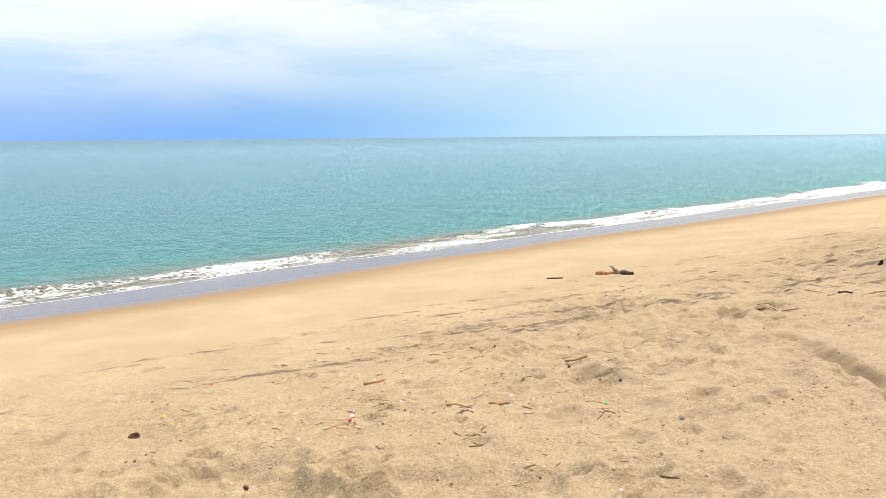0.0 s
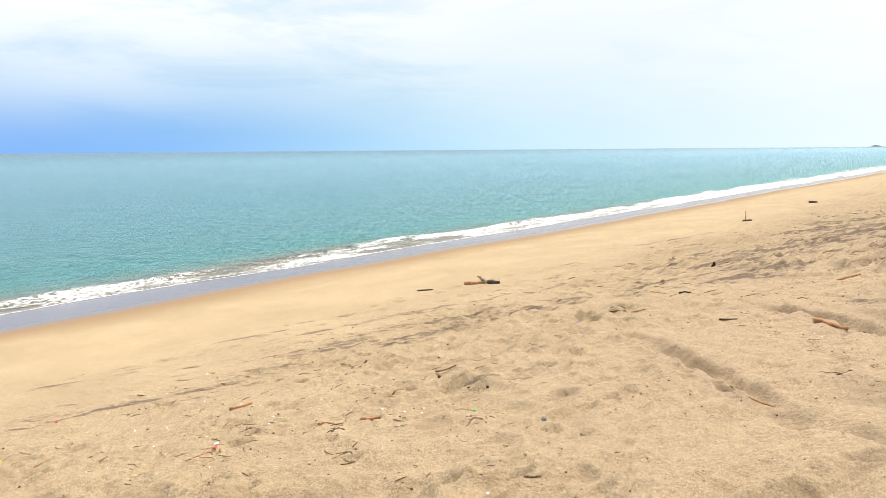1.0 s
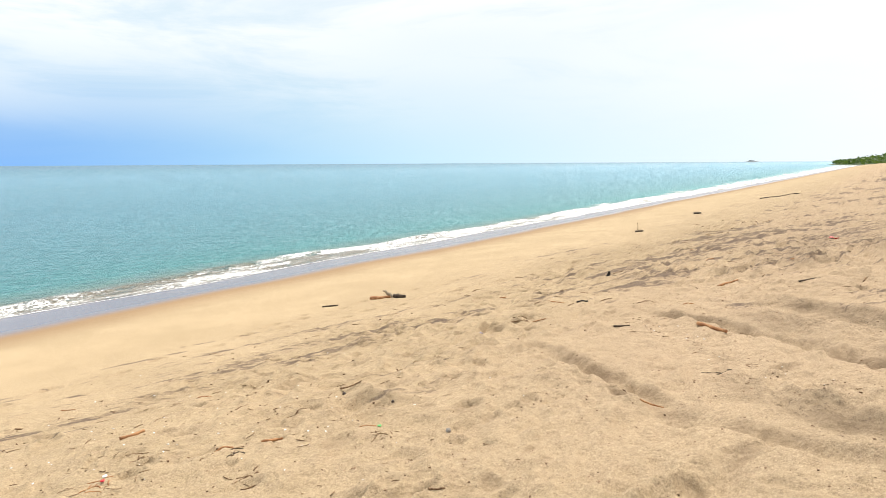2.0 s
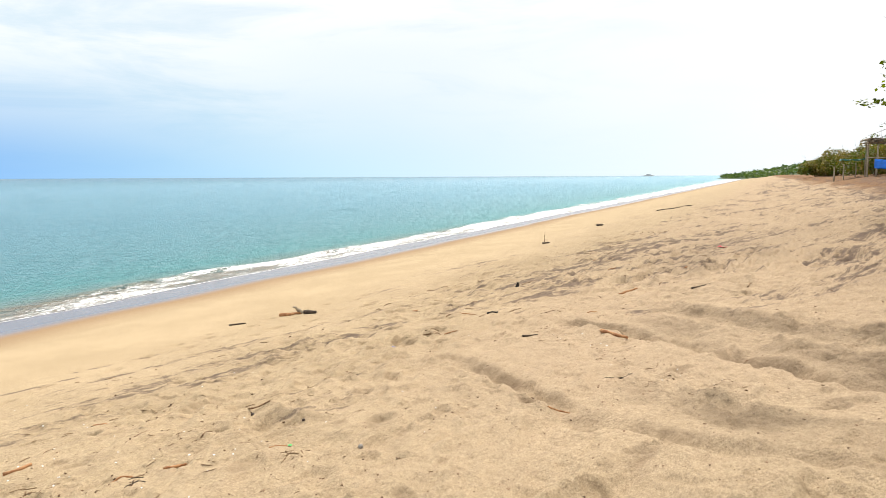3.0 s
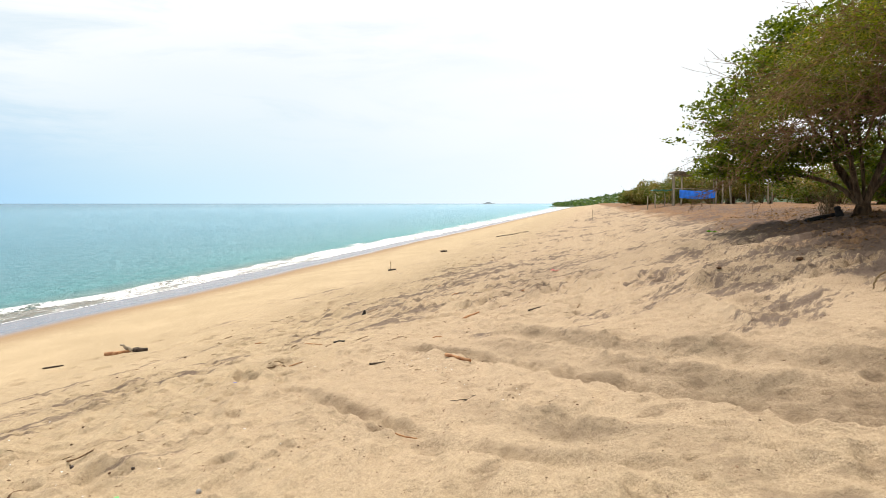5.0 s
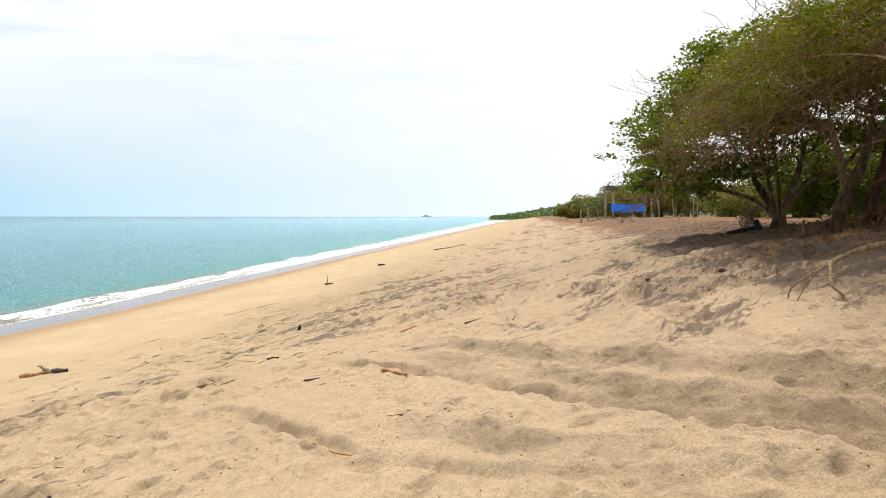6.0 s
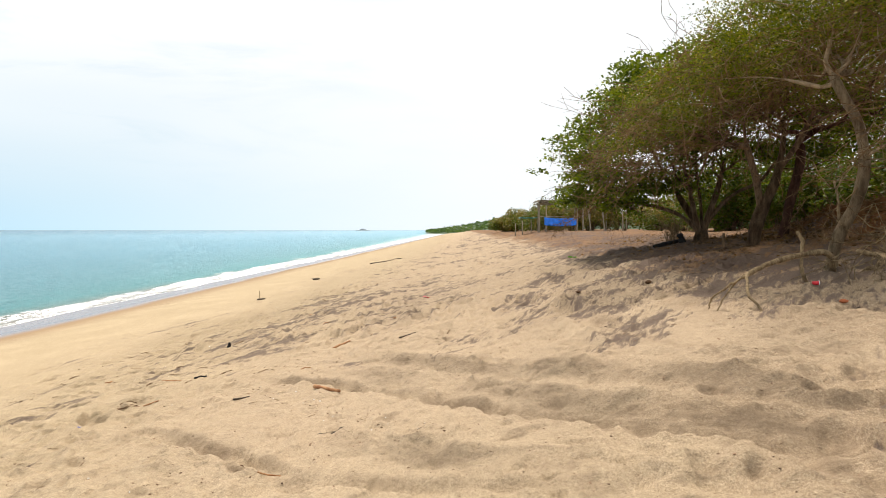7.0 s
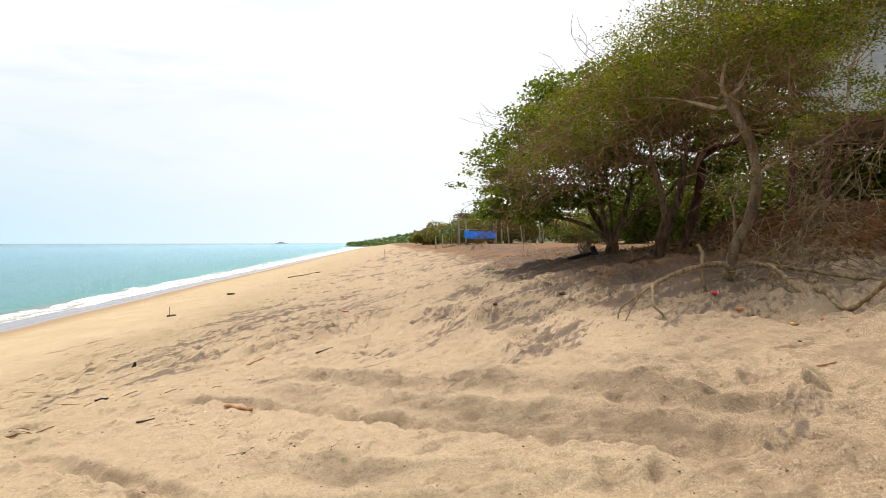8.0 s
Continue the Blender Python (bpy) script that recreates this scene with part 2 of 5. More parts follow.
LITTER_LEAF = leaf_material("dry_litter_leaf", (0.08, 0.042, 0.02), (0.26, 0.145, 0.07))
TARP = plain_material("blue_tarpaulin", (0.015, 0.19, 0.78), 0.4, 0.5, 0.2, 3)
TEAL = plain_material("teal_netting", (0.03, 0.24, 0.22), 0.6, 0.3, 0.3, 3)


# ---- shapes ----
def hashed(ix, iy, seed):
    h = (ix * 374761393 + iy * 668265263 + seed * 974634777) & 0xFFFFFFFF
    h = ((h ^ (h >> 13)) * 1274126177) & 0xFFFFFFFF
    return ((h ^ (h >> 16)) & 0xFFFFFF) / float(0xFFFFFF)


def lattice(x, y, seed=0):
    """Smooth noise from -1 to 1 over arrays of x and y."""
    x, y = np.asarray(x, float), np.asarray(y, float)
    ix, iy = np.floor(x).astype(np.int64), np.floor(y).astype(np.int64)
    fx, fy = x - ix, y - iy
    fx, fy = fx * fx * fx * (fx * (fx * 6 - 15) + 10), fy * fy * fy * (fy * (fy * 6 - 15) + 10)
    a, b = hashed(ix, iy, seed), hashed(ix + 1, iy, seed)
    c, d = hashed(ix, iy + 1, seed), hashed(ix + 1, iy + 1, seed)
    return 2 * ((a + (b - a) * fx) * (1 - fy) + (c + (d - c) * fx) * fy) - 1


def fbm(x, y, octaves=4, seed=0, gain=0.5, twist=0.6):
    total, size, norm = 0, 1.0, 0
    for k in range(octaves):
        turn = twist * k
        total = total + size * lattice((x * math.cos(turn) - y * math.sin(turn)) * 2 ** k, (x * math.sin(turn) + y * math.cos(turn)) * 2 ** k, seed + k)
        norm, size = norm + size, size * gain
    return total / norm


def smooth(a, b, x):
    k = np.clip((np.asarray(x, float) - a) / (b - a), 0, 1)
    return k * k * (3 - 2 * k)


def mesh(name, verts, faces, material=None, soft=True):
    me = bpy.data.meshes.new(name)
    verts = verts.tolist() if isinstance(verts, np.ndarray) else verts
    faces = faces.tolist() if isinstance(faces, np.ndarray) else faces
    me.from_pydata(verts, [], faces)
    if material:
        me.materials.append(material)
    if soft:
        me.polygons.foreach_set("use_smooth", [True] * len(me.polygons))
    me.update()
    return me


def thing(name, at=(0, 0, 0), label="", category="", group="", kind=""):
    ob = new(name)
    ob.location = at
    return tagged(ob, label, category, group, kind)


def part_mesh(name, me, parent, label=""):
    ob = new(name, me)
    ob.parent = parent
    if label:
        ob["label"] = label
    return ob


class Shape:
    """Vertices and faces of one mesh in the making."""

    def __init__(self):
        self.verts, self.faces = [], []

    def tube(self, path, radii, sides=6, knobs=0.0, rng=None):
        """A tapered round limb along a path, closed at both ends."""
        path = [Vector(p) for p in path]
        first, count = len(self.verts), len(path)
        side = None
        for k, p in enumerate(path):
            way = (path[min(k + 1, count - 1)] - path[max(k - 1, 0)]).normalized()
            if side is None:
                side = way.orthogonal().normalized()
            side = (side - way * side.dot(way)).normalized()
            other = way.cross(side)
            for j in range(sides):
                a = 2 * math.pi * j / sides
                out = side * math.cos(a) + other * math.sin(a)
                r = radii[k] * (1 + (2.2 * knobs * noise.noise((p + out * radii[k]) * (0.45 / max(radii[k], 0.02))) if knobs else 0))
                self.verts.append(tuple(p + out * r))
        for k in range(count - 1):
            for j in range(sides):
                a, b = first + k * sides + j, first + k * sides + (j + 1) % sides
                self.faces.append((a, b, b + sides, a + sides))
        self.faces.append(tuple(first + j for j in reversed(range(sides))))
        self.faces.append(tuple(first + (count - 1) * sides + j for j in range(sides)))

    def quad(self, a, b, c, d):
        n = len(self.verts)
        self.verts += [tuple(a), tuple(b), tuple(c), tuple(d)]
        self.faces.append((n, n + 1, n + 2, n + 3))

    def box(self, centre, size, turn=0.0, jitter=0.0, rng=None):
        n = len(self.verts)
        c, s = math.cos(turn), math.sin(turn)
        for z in (-0.5, 0.5):
            for x, y in ((-0.5, -0.5), (0.5, -0.5), (0.5, 0.5), (-0.5, 0.5)):
                px, py, pz = x * size[0], y * size[1], z * size[2]
                if rng:
                    px, py, pz = (v + rng.uniform(-jitter, jitter) for v in (px, py, pz))
                self.verts.append((centre[0] + px * c - py * s, centre[1] + px * s + py * c, centre[2] + pz))
        for f in ((3, 2, 1, 0), (4, 5, 6, 7), (0, 1, 5, 4), (1, 2, 6, 5), (2, 3, 7, 6), (3, 0, 4, 7)):
            self.faces.append(tuple(n + i for i in f))

    def done(self, name, material, soft=True):
        return mesh(name, self.verts, self.faces, material, soft)


def curve(points, steps=5):
    """A smooth path through points."""
    p = [np.array(q, float) for q in points]
    p = [2 * p[0] - p[1]] + p + [2 * p[-1] - p[-2]]
    path = []
    for a, b, c, d in zip(p, p[1:], p[2:], p[3:]):
        for k in range(steps):
            t = k / steps
            path.append(0.5 * (2 * b + (c - a) * t + (2 * a - 5 * b + 4 * c - d) * t * t + (3 * b - a - 3 * c + d) * t ** 3))
    return path + [p[-2]]


def graded(lo, hi, step, far, growth=1.035, middle=40.0, back=None):
    """Grid lines: even from lo to hi, then wider and wider out to far on both sides."""
    def out(limit, growth):
        lines, d, s = [], 0.0, step
        while d < limit:
            s *= growth if d < middle else 1.2
            d += s
            lines.append(d)
        return np.array(lines)
    return np.concatenate([(lo - out(far[0], back or growth))[::-1], np.arange(lo, hi, step), hi + out(far[1], growth)])


def sheet(xs, ys, z):
    """Vertices and quads of a height field z[y, x]."""
    gx, gy = np.meshgrid(xs, ys)
    verts = np.stack([gx.ravel(), gy.ravel(), z.ravel()], 1)
    k = np.arange(len(xs) * len(ys)).reshape(len(ys), len(xs))
    return verts, np.stack([k[:-1, :-1].ravel(), k[:-1, 1:].ravel(), k[1:, 1:].ravel(), k[1:, :-1].ravel()], 1)


# ---- the beach ----
def beach_profile(y):
    base = 0
    for shift in (-0.9, -0.45, 0, 0.45, 0.9):
        base = base + np.interp(y + shift, [-400, -60, -30, -12, -9, -7.3, -5.5, -3, 0, 3, 8, 14, 20, 60, 400],
                                [6, 3.3, 3.05, 3.02, 2.99, 2.90, 2.66, 2.17, 1.55, 1.2, 0.66, 0, -0.7, -4, -7]) / 5
    return base


RUTS = [  # wheel ruts, from their far ends: path, height, kind. "lip": smooth towards the sea, broken off inland; "wall": crumbling towards the sea, level inland; "mound": heaped up
    ([(6.26, 3.44), (5.7, 2.6), (5.1, 1.95), (4.45, 1.27), (4.06, 0.92), (3.93, 0.52), (3.72, 0.16), (3.54, -0.15), (3.38, -0.56), (3.1, -1.1)], 0.075, "lip"),
    ([(8.0, 2.65), (7.5, 2.0), (6.95, 1.25), (6.25, 0.55), (5.48, -0.11), (4.85, -0.57), (4.28, -1.09), (3.9, -1.36), (3.4, -1.85), (2.9, -2.5)], 0.085, "lip"),
    ([(8.6, 1.6), (7.65, 0.8), (6.8, 0.11), (6.4, -0.28), (5.83, -0.72), (5.5, -0.98), (4.8, -1.52), (4.42, -1.9), (3.97, -2.28), (3.5, -2.9)], 0.072, "wall"),
    ([(9.4, 1.6), (8.3, 0.42), (7.08, -0.38), (6.5, -0.9), (5.94, -1.43), (5.35, -1.85), (4.8, -2.27), (4.3, -2.68), (3.8, -3.2)], 0.066, "wall"),
    ([(8.0, 0.9), (7.5, 0.25), (6.7, -0.55), (6.1, -1.05), (5.5, -1.55), (4.9, -1.95)], 0.04, "lip"),
    ([(9.3, -1.32), (8.8, -1.40), (7.45, -1.58), (6.4, -1.76), (5.95, -1.87), (5.2, -2.3), (4.6, -2.9)], 0.15, "mound"),
    ([(5.58, 0.95), (4.95, 0.38), (4.48, -0.2), (4.15, -0.65), (3.88, -1.05), (3.5, -1.5)], 0.04, "wall"),
]
DRIFT_LINE = [(1.2, 6.1), (2.2, 5.85), (3.5, 5.5), (5.5, 5.0), (7.3, 4.5), (9.1, 3.9), (12.0, 3.2), (16.0, 2.5)]
STAINS_AND_SHADE = [  # patches of black sand, those under the trees deepened as painted shade: x, y, half length, half width, turn, strength
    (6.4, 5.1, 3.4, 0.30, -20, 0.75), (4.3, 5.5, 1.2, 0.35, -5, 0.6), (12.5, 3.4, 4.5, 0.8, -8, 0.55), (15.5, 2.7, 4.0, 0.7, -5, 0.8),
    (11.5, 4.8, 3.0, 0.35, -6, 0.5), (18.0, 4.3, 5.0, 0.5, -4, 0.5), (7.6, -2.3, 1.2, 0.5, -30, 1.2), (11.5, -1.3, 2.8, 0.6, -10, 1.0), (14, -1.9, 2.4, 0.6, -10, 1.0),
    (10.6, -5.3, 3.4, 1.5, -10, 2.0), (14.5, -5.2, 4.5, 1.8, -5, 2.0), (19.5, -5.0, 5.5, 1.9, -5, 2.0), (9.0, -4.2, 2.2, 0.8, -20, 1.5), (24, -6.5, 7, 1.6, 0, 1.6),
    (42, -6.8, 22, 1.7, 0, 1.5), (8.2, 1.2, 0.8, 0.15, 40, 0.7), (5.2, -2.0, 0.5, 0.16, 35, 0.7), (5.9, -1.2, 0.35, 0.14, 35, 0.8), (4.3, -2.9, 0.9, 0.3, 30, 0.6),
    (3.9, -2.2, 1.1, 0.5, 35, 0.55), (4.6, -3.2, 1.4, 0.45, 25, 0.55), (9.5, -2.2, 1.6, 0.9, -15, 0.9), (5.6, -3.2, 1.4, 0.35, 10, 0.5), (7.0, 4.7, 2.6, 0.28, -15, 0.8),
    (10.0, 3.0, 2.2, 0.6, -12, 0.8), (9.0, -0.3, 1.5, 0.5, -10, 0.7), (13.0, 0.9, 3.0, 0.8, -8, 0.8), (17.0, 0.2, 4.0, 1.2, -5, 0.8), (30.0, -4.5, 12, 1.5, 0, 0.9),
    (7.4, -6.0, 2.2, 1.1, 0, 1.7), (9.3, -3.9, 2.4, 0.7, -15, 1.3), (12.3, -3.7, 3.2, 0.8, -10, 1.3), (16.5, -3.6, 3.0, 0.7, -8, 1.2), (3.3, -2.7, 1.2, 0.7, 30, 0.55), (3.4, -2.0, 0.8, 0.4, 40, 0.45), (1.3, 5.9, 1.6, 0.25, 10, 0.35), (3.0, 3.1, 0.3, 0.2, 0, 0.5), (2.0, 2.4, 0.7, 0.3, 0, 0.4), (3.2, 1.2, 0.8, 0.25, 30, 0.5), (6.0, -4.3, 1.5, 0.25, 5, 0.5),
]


def along(path, x, y):
    """Distance from a path, its sign (plus on the left), and the share of the way along it."""
    best, share, sign = np.full(x.shape, 1e9), np.zeros(x.shape), np.ones(x.shape)
    for k, ((ax, ay), (bx, by)) in enumerate(zip(path, path[1:])):
        dx, dy = bx - ax, by - ay
        t = np.clip(((x - ax) * dx + (y - ay) * dy) / (dx * dx + dy * dy), 0, 1)
        d = np.hypot(x - ax - t * dx, y - ay - t * dy)
        near = d < best
        best = np.where(near, d, best)
        share = np.where(near, (k + t) / (len(path) - 1), share)
        sign = np.where(near, np.sign((y - ay) * dx - (x - ax) * dy), sign)
    return best, sign, share


def ridged(x, y, octaves, seed, gain=0.5):
    """Noise with sharp crests, about -1 to 1."""
    return 1.0 - 3.2 * np.abs(fbm(x, y, octaves, seed, gain, 0.12))


def build_beach():
    rng = np.random.default_rng(4)
    xs = graded(0.2, 9.6, 0.020, (4500, 4600), back=1.25)
    ys = graded(-4.9, 5.9, 0.020, (900, 4600))
    x, y = np.meshgrid(xs, ys)
    # along and across the wind, which bends inland as it comes off the sea
    inland = np.linspace(-60, 60, 2401)
    bend = np.radians(np.interp(inland, [-60, 0.5, 2.5, 5.0, 60], [50, 50, 38, 13, 13]))
    turned = np.cumsum(1 / np.tan(bend)) * (inland[1] - inland[0])
    u, v = 0.88 * x - 0.47 * y, 0.42 * (x + np.interp(y, inland, turned))
    trod = smooth(7.6, 4.4, y + 0.5 * fbm(x / 3, y / 3, 2, 3))  # the dry, walked-on part
    shore = y + 0.35 * fbm(x / 6, y / 9, 2, 11) * smooth(6, 12, y)
    z = beach_profile(shore)
    ploughed = smooth(2.8, 4.2, x + 0.4 * y) * smooth(11, 9, x) * smooth(3.4, 2.2, y - 0.35 * (x - 5)) * smooth(-4.4, -3.0, y)  # the rutted part
    bumpy = trod * (1 - 0.72 * ploughed)
    warp, warp_y = 0.55 * fbm(x / 0.7, y / 0.7, 3, 5), 0.55 * fbm(x / 0.7, y / 0.7, 3, 6)
    reach = np.hypot(x - 3, y)
    near = smooth(16, 9, reach)
    z = z + bumpy * 0.05 * fbm(x / 1.5, y / 1.1, 3, 20)
    patchy = np.clip(0.65 + 0.9 * fbm(x / 1.3, y / 0.9, 2, 21), 0.2, 1.2)
    z = z + bumpy * patchy * (0.35 + 0.65 * smooth(5.2, 2.8, y)) * (0.064 * ridged(x / 0.66 + 1.3 * warp, y / 0.46 + 1.3 * warp_y, 2, 40) + 0.040 * ridged(x / 0.30 + warp_y, y / 0.21 + warp, 2, 42) * near)
    z = z + trod * near * (0.35 + 0.65 * patchy) * (0.020 * fbm(x / 0.11 + 2 * warp, y / 0.085 + 2 * warp_y, 3, 45, 0.7) + 0.030 * fbm(x / 0.32 + warp, y / 0.25 + warp_y, 2, 44))
    # wind-combed sand farther along, lumpy where it was churned
    combed = trod * smooth(5.5, 10, x - 0.3 * y)
    z = z + combed * (0.030 * fbm(u / 1.9, v / 0.34, 4, 47, 0.55, 0.08) + 0.016 * ridged(u / 1.3 + 0.5 * warp, v / 0.16 + 0.5 * warp_y, 3, 48, 0.6) * smooth(32, 14, x))
    churned = smooth(-0.15, 0.25, fbm(x / 2.6, y / 1.3, 2, 52)) * smooth(8.0, 9.6, x) * smooth(24, 15, x) * smooth(2.6, 0.8, y) * smooth(-4.6, -3.0, y)
    z = z + churned * 0.075 * fbm(x / 0.55 + warp, y / 0.40 + warp_y, 4, 53, 0.6)
    scuffed = smooth(-1.4, -2.6, y + 0.6 * fbm(x / 1.5, y / 1.5, 2, 46)) * smooth(-7.0, -5.0, y) * np.clip(0.5 + 1.2 * fbm(x / 1.1, y / 1.0, 2, 54), 0.1, 1)
    z = z + scuffed * near * (0.045 * fbm(x / 0.36, y / 0.28, 4, 49, 0.65) + 0.014 * ridged(x / 0.17 + warp, y / 0.13 + warp_y, 2, 51))
    z = z + smooth(-9, -14, y) * 0.10 * fbm(x / 4, y / 3, 3, 50) + 0.01 * fbm(x / 1.2, y / 0.8, 2, 60) * smooth(14, 9, y)
    # earth bank beside the house
    bank = smooth(18.5, 13.5, x) * smooth(-6.7, -9.0, y + 0.5 * fbm(x / 1.4, y / 1.4, 3, 70))
    z = z + bank * (0.72 + 0.22 * fbm(x / 1.0, y / 1.0, 4, 71) + 0.16 * np.abs(fbm(x / 0.45, y / 0.45, 3, 72)))
    box = (x > 1.5) & (x < 11) & (y > -5.5) & (y < 5)
    bx, by = x[box], y[box]
    lift, hollow_shade, crumbly = (np.zeros(bx.shape) for _ in range(3))
    wavy = 0.065 * fbm(bx / 0.55, by / 0.55, 4, 80, 0.6), 0.065 * fbm(bx / 0.55, by / 0.55, 4, 90, 0.6)
    crumbs = fbm(bx / 0.13, by / 0.11, 3, 85, 0.65)
    for k, (path, height, kind) in enumerate(RUTS):
        d, sign, share = along(path, bx + wavy[0], by + wavy[1])
        ends = smooth(0, 0.16, share) * smooth(1, 0.84, share) * np.clip(0.85 + 0.7 * fbm(bx / 0.9, by / 0.9, 2, 100 + k), 0.25, 1.2)
        s = d * sign  # plus on the inland side
        if kind == "lip":
            rise = np.where(s < 0, 0.45 * np.exp(s / 0.5), 0.45 - 1.3 * smooth(0, 0.06, s) * (1 - smooth(0.15, 0.27, s)) - 0.10 * smooth(0.1, 0.3, s) - 0.35 * smooth(0.3, 0.9, s))
            hollow = ends * np.exp(-((s - 0.17) / 0.10) ** 2)
        elif kind == "mound":
            rise = np.where(s < 0, np.exp(s / 0.40), np.exp(-s / 0.16)) + 0.12 * crumbs * np.exp(-(s / 0.3) ** 2)
            hollow = 0.8 * ends * np.exp(-((s - 0.42) / 0.16) ** 2)
        else:
            rise = np.where(s > 0, np.exp(-s / 0.34), np.exp(-(s / (0.13 + 0.05 * crumbs)) ** 2)) - 0.25 * np.exp(-((s + 0.42) / 0.16) ** 2)
            hollow = 0.75 * ends * np.exp(-((s + 0.26) / 0.13) ** 2)
            crumbly = np.maximum(crumbly, ends * smooth(0.03, -0.08, s) * smooth(-0.75, -0.25, s))
        hollow_shade = np.maximum(hollow_shade, hollow * np.clip(0.6 + 1.8 * fbm(bx / 0.35, by / 0.35, 3, 180 + k), 0, 1))
        lift += ends * height * rise
    rubble = np.zeros(x.shape)
    rubble[box] = crumbly
    furrow = np.zeros(x.shape)
    furrow[box] = hollow_shade
    z[box] += 0.9 * lift + crumbly * (0.034 * crumbs + 0.034 * fbm(bx / 0.33, by / 0.28, 3, 86))
    # a low step of thrown-up sand along the drift line
    gap, side, _ = along(DRIFT_LINE, x + 0.12 * fbm(x / 0.9, y / 0.9, 3, 171), y + 0.16 * fbm(x / 0.8, y / 0.8, 3, 172))
    z = z + np.where(side > 0, -0.010 * np.exp(-(gap / 0.10) ** 2), 0.008 * np.exp(-gap / 0.25)) * near

    pressed = np.zeros(x.shape)

    def press(px, py, length, width, turn, depth, rim=0.45):
        """A print trodden into the sand: steep sides, a level sole and a pushed-up rim."""
        i0, i1 = np.searchsorted(xs, (px - 0.4, px + 0.4))
        j0, j1 = np.searchsorted(ys, (py - 0.4, py + 0.4))
        if i1 <= i0 or j1 <= j0:
            return
        dx, dy = x[j0:j1, i0:i1] - px, y[j0:j1, i0:i1] - py
        p = (dx * math.cos(turn) + dy * math.sin(turn)) / length
        q = (-dx * math.sin(turn) + dy * math.cos(turn)) / (width * (1 + 0.25 * np.sin(2.2 * p)))
        r = np.sqrt(p * p + q * q) * (1 + 0.9 * warp[j0:j1, i0:i1])
        pressed[j0:j1, i0:i1] = np.maximum(pressed[j0:j1, i0:i1], np.exp(-np.minimum(r, 3) ** 4) * min(1.0, depth / 0.022))
        z[j0:j1, i0:i1] += depth * (rim * np.exp(-(r - 1.35) ** 2 * 9) - np.exp(-np.minimum(r, 3) ** 5) * (1 + 0.3 * p))

    for _ in range(900):
        px, py = rng.uniform(0.2, 9.5), rng.uniform(-4.5, 6.0)
        if py > 4.6 + rng.uniform(0, 1.6) or (px + 0.4 * py > 4.4 and py < 2.4 + 0.35 * (px - 5) and rng.random() < 0.85):
            continue
        press(px, py, rng.uniform(0.06, 0.13), rng.uniform(0.035, 0.065), rng.normal(-0.4, 0.7), rng.uniform(0.008, 0.026))
    for start, step, count in (((0.2, 6.75), (0.62, 0.02), 12), ((6.5, 7.3), (0.6, -0.09), 22), ((7.0, 6.4), (0.55, -0.12), 16), ((5.35, 2.35), (-0.17, -0.21), 6)):
        for k in range(count):  # single tracks
            px, py = start[0] + step[0] * k + rng.normal(0, 0.06), start[1] + step[1] * k + (0.10 if k % 2 else -0.10)
            press(px, py, 0.12, 0.05, math.atan2(step[1], step[0]), 0.026)
    # what the sand is made of, spot by spot, and where shade is painted in
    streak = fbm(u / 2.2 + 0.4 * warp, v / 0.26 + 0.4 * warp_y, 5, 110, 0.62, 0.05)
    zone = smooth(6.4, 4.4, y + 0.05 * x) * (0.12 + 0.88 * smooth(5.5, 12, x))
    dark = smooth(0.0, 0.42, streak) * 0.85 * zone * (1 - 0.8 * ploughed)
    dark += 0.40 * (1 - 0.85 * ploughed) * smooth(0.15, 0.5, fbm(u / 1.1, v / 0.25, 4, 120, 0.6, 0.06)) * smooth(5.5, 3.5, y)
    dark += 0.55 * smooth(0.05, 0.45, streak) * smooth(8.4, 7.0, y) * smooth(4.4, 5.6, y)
    for sx, sy, length, width, turn, strength in STAINS_AND_SHADE:
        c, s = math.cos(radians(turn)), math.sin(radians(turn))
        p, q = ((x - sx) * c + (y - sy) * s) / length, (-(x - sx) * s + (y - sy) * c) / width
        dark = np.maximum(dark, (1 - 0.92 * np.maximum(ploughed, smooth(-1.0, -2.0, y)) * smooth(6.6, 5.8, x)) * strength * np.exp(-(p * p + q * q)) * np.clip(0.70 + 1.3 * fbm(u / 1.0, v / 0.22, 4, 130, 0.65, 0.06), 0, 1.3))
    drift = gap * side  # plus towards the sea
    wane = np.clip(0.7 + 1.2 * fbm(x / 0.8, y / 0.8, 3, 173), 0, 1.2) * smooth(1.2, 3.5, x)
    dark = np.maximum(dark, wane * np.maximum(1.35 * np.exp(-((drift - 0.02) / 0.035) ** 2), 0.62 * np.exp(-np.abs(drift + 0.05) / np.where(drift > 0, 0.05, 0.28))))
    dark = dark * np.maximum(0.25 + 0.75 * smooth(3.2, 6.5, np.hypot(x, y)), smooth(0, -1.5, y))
    # prints and furrows darkened in colour to stand in for their shade
    grit_shade = np.maximum(0.85 * furrow, 0.75 * pressed * np.clip(0.5 + 1.3 * fbm(x / 0.5, y / 0.4, 3, 174), 0, 1))
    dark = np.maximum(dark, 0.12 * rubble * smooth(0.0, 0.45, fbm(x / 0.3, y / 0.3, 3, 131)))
    grit = fbm(x / 0.42 + warp, y / 0.28 + warp_y, 4, 175, 0.68)
    grit_shade = np.maximum(grit_shade, 0.62 * smooth(0.10, 0.38, grit) * smooth(7.0, 5.0, x) * smooth(0.6, -1.4, y))
    line = shore + 0.25 * fbm(x / 3.0, y / 3.0, 3, 140)
    wet = smooth(12.1, 13.0, line)
    damp = smooth(10.4, 12.4, line) * 0.95
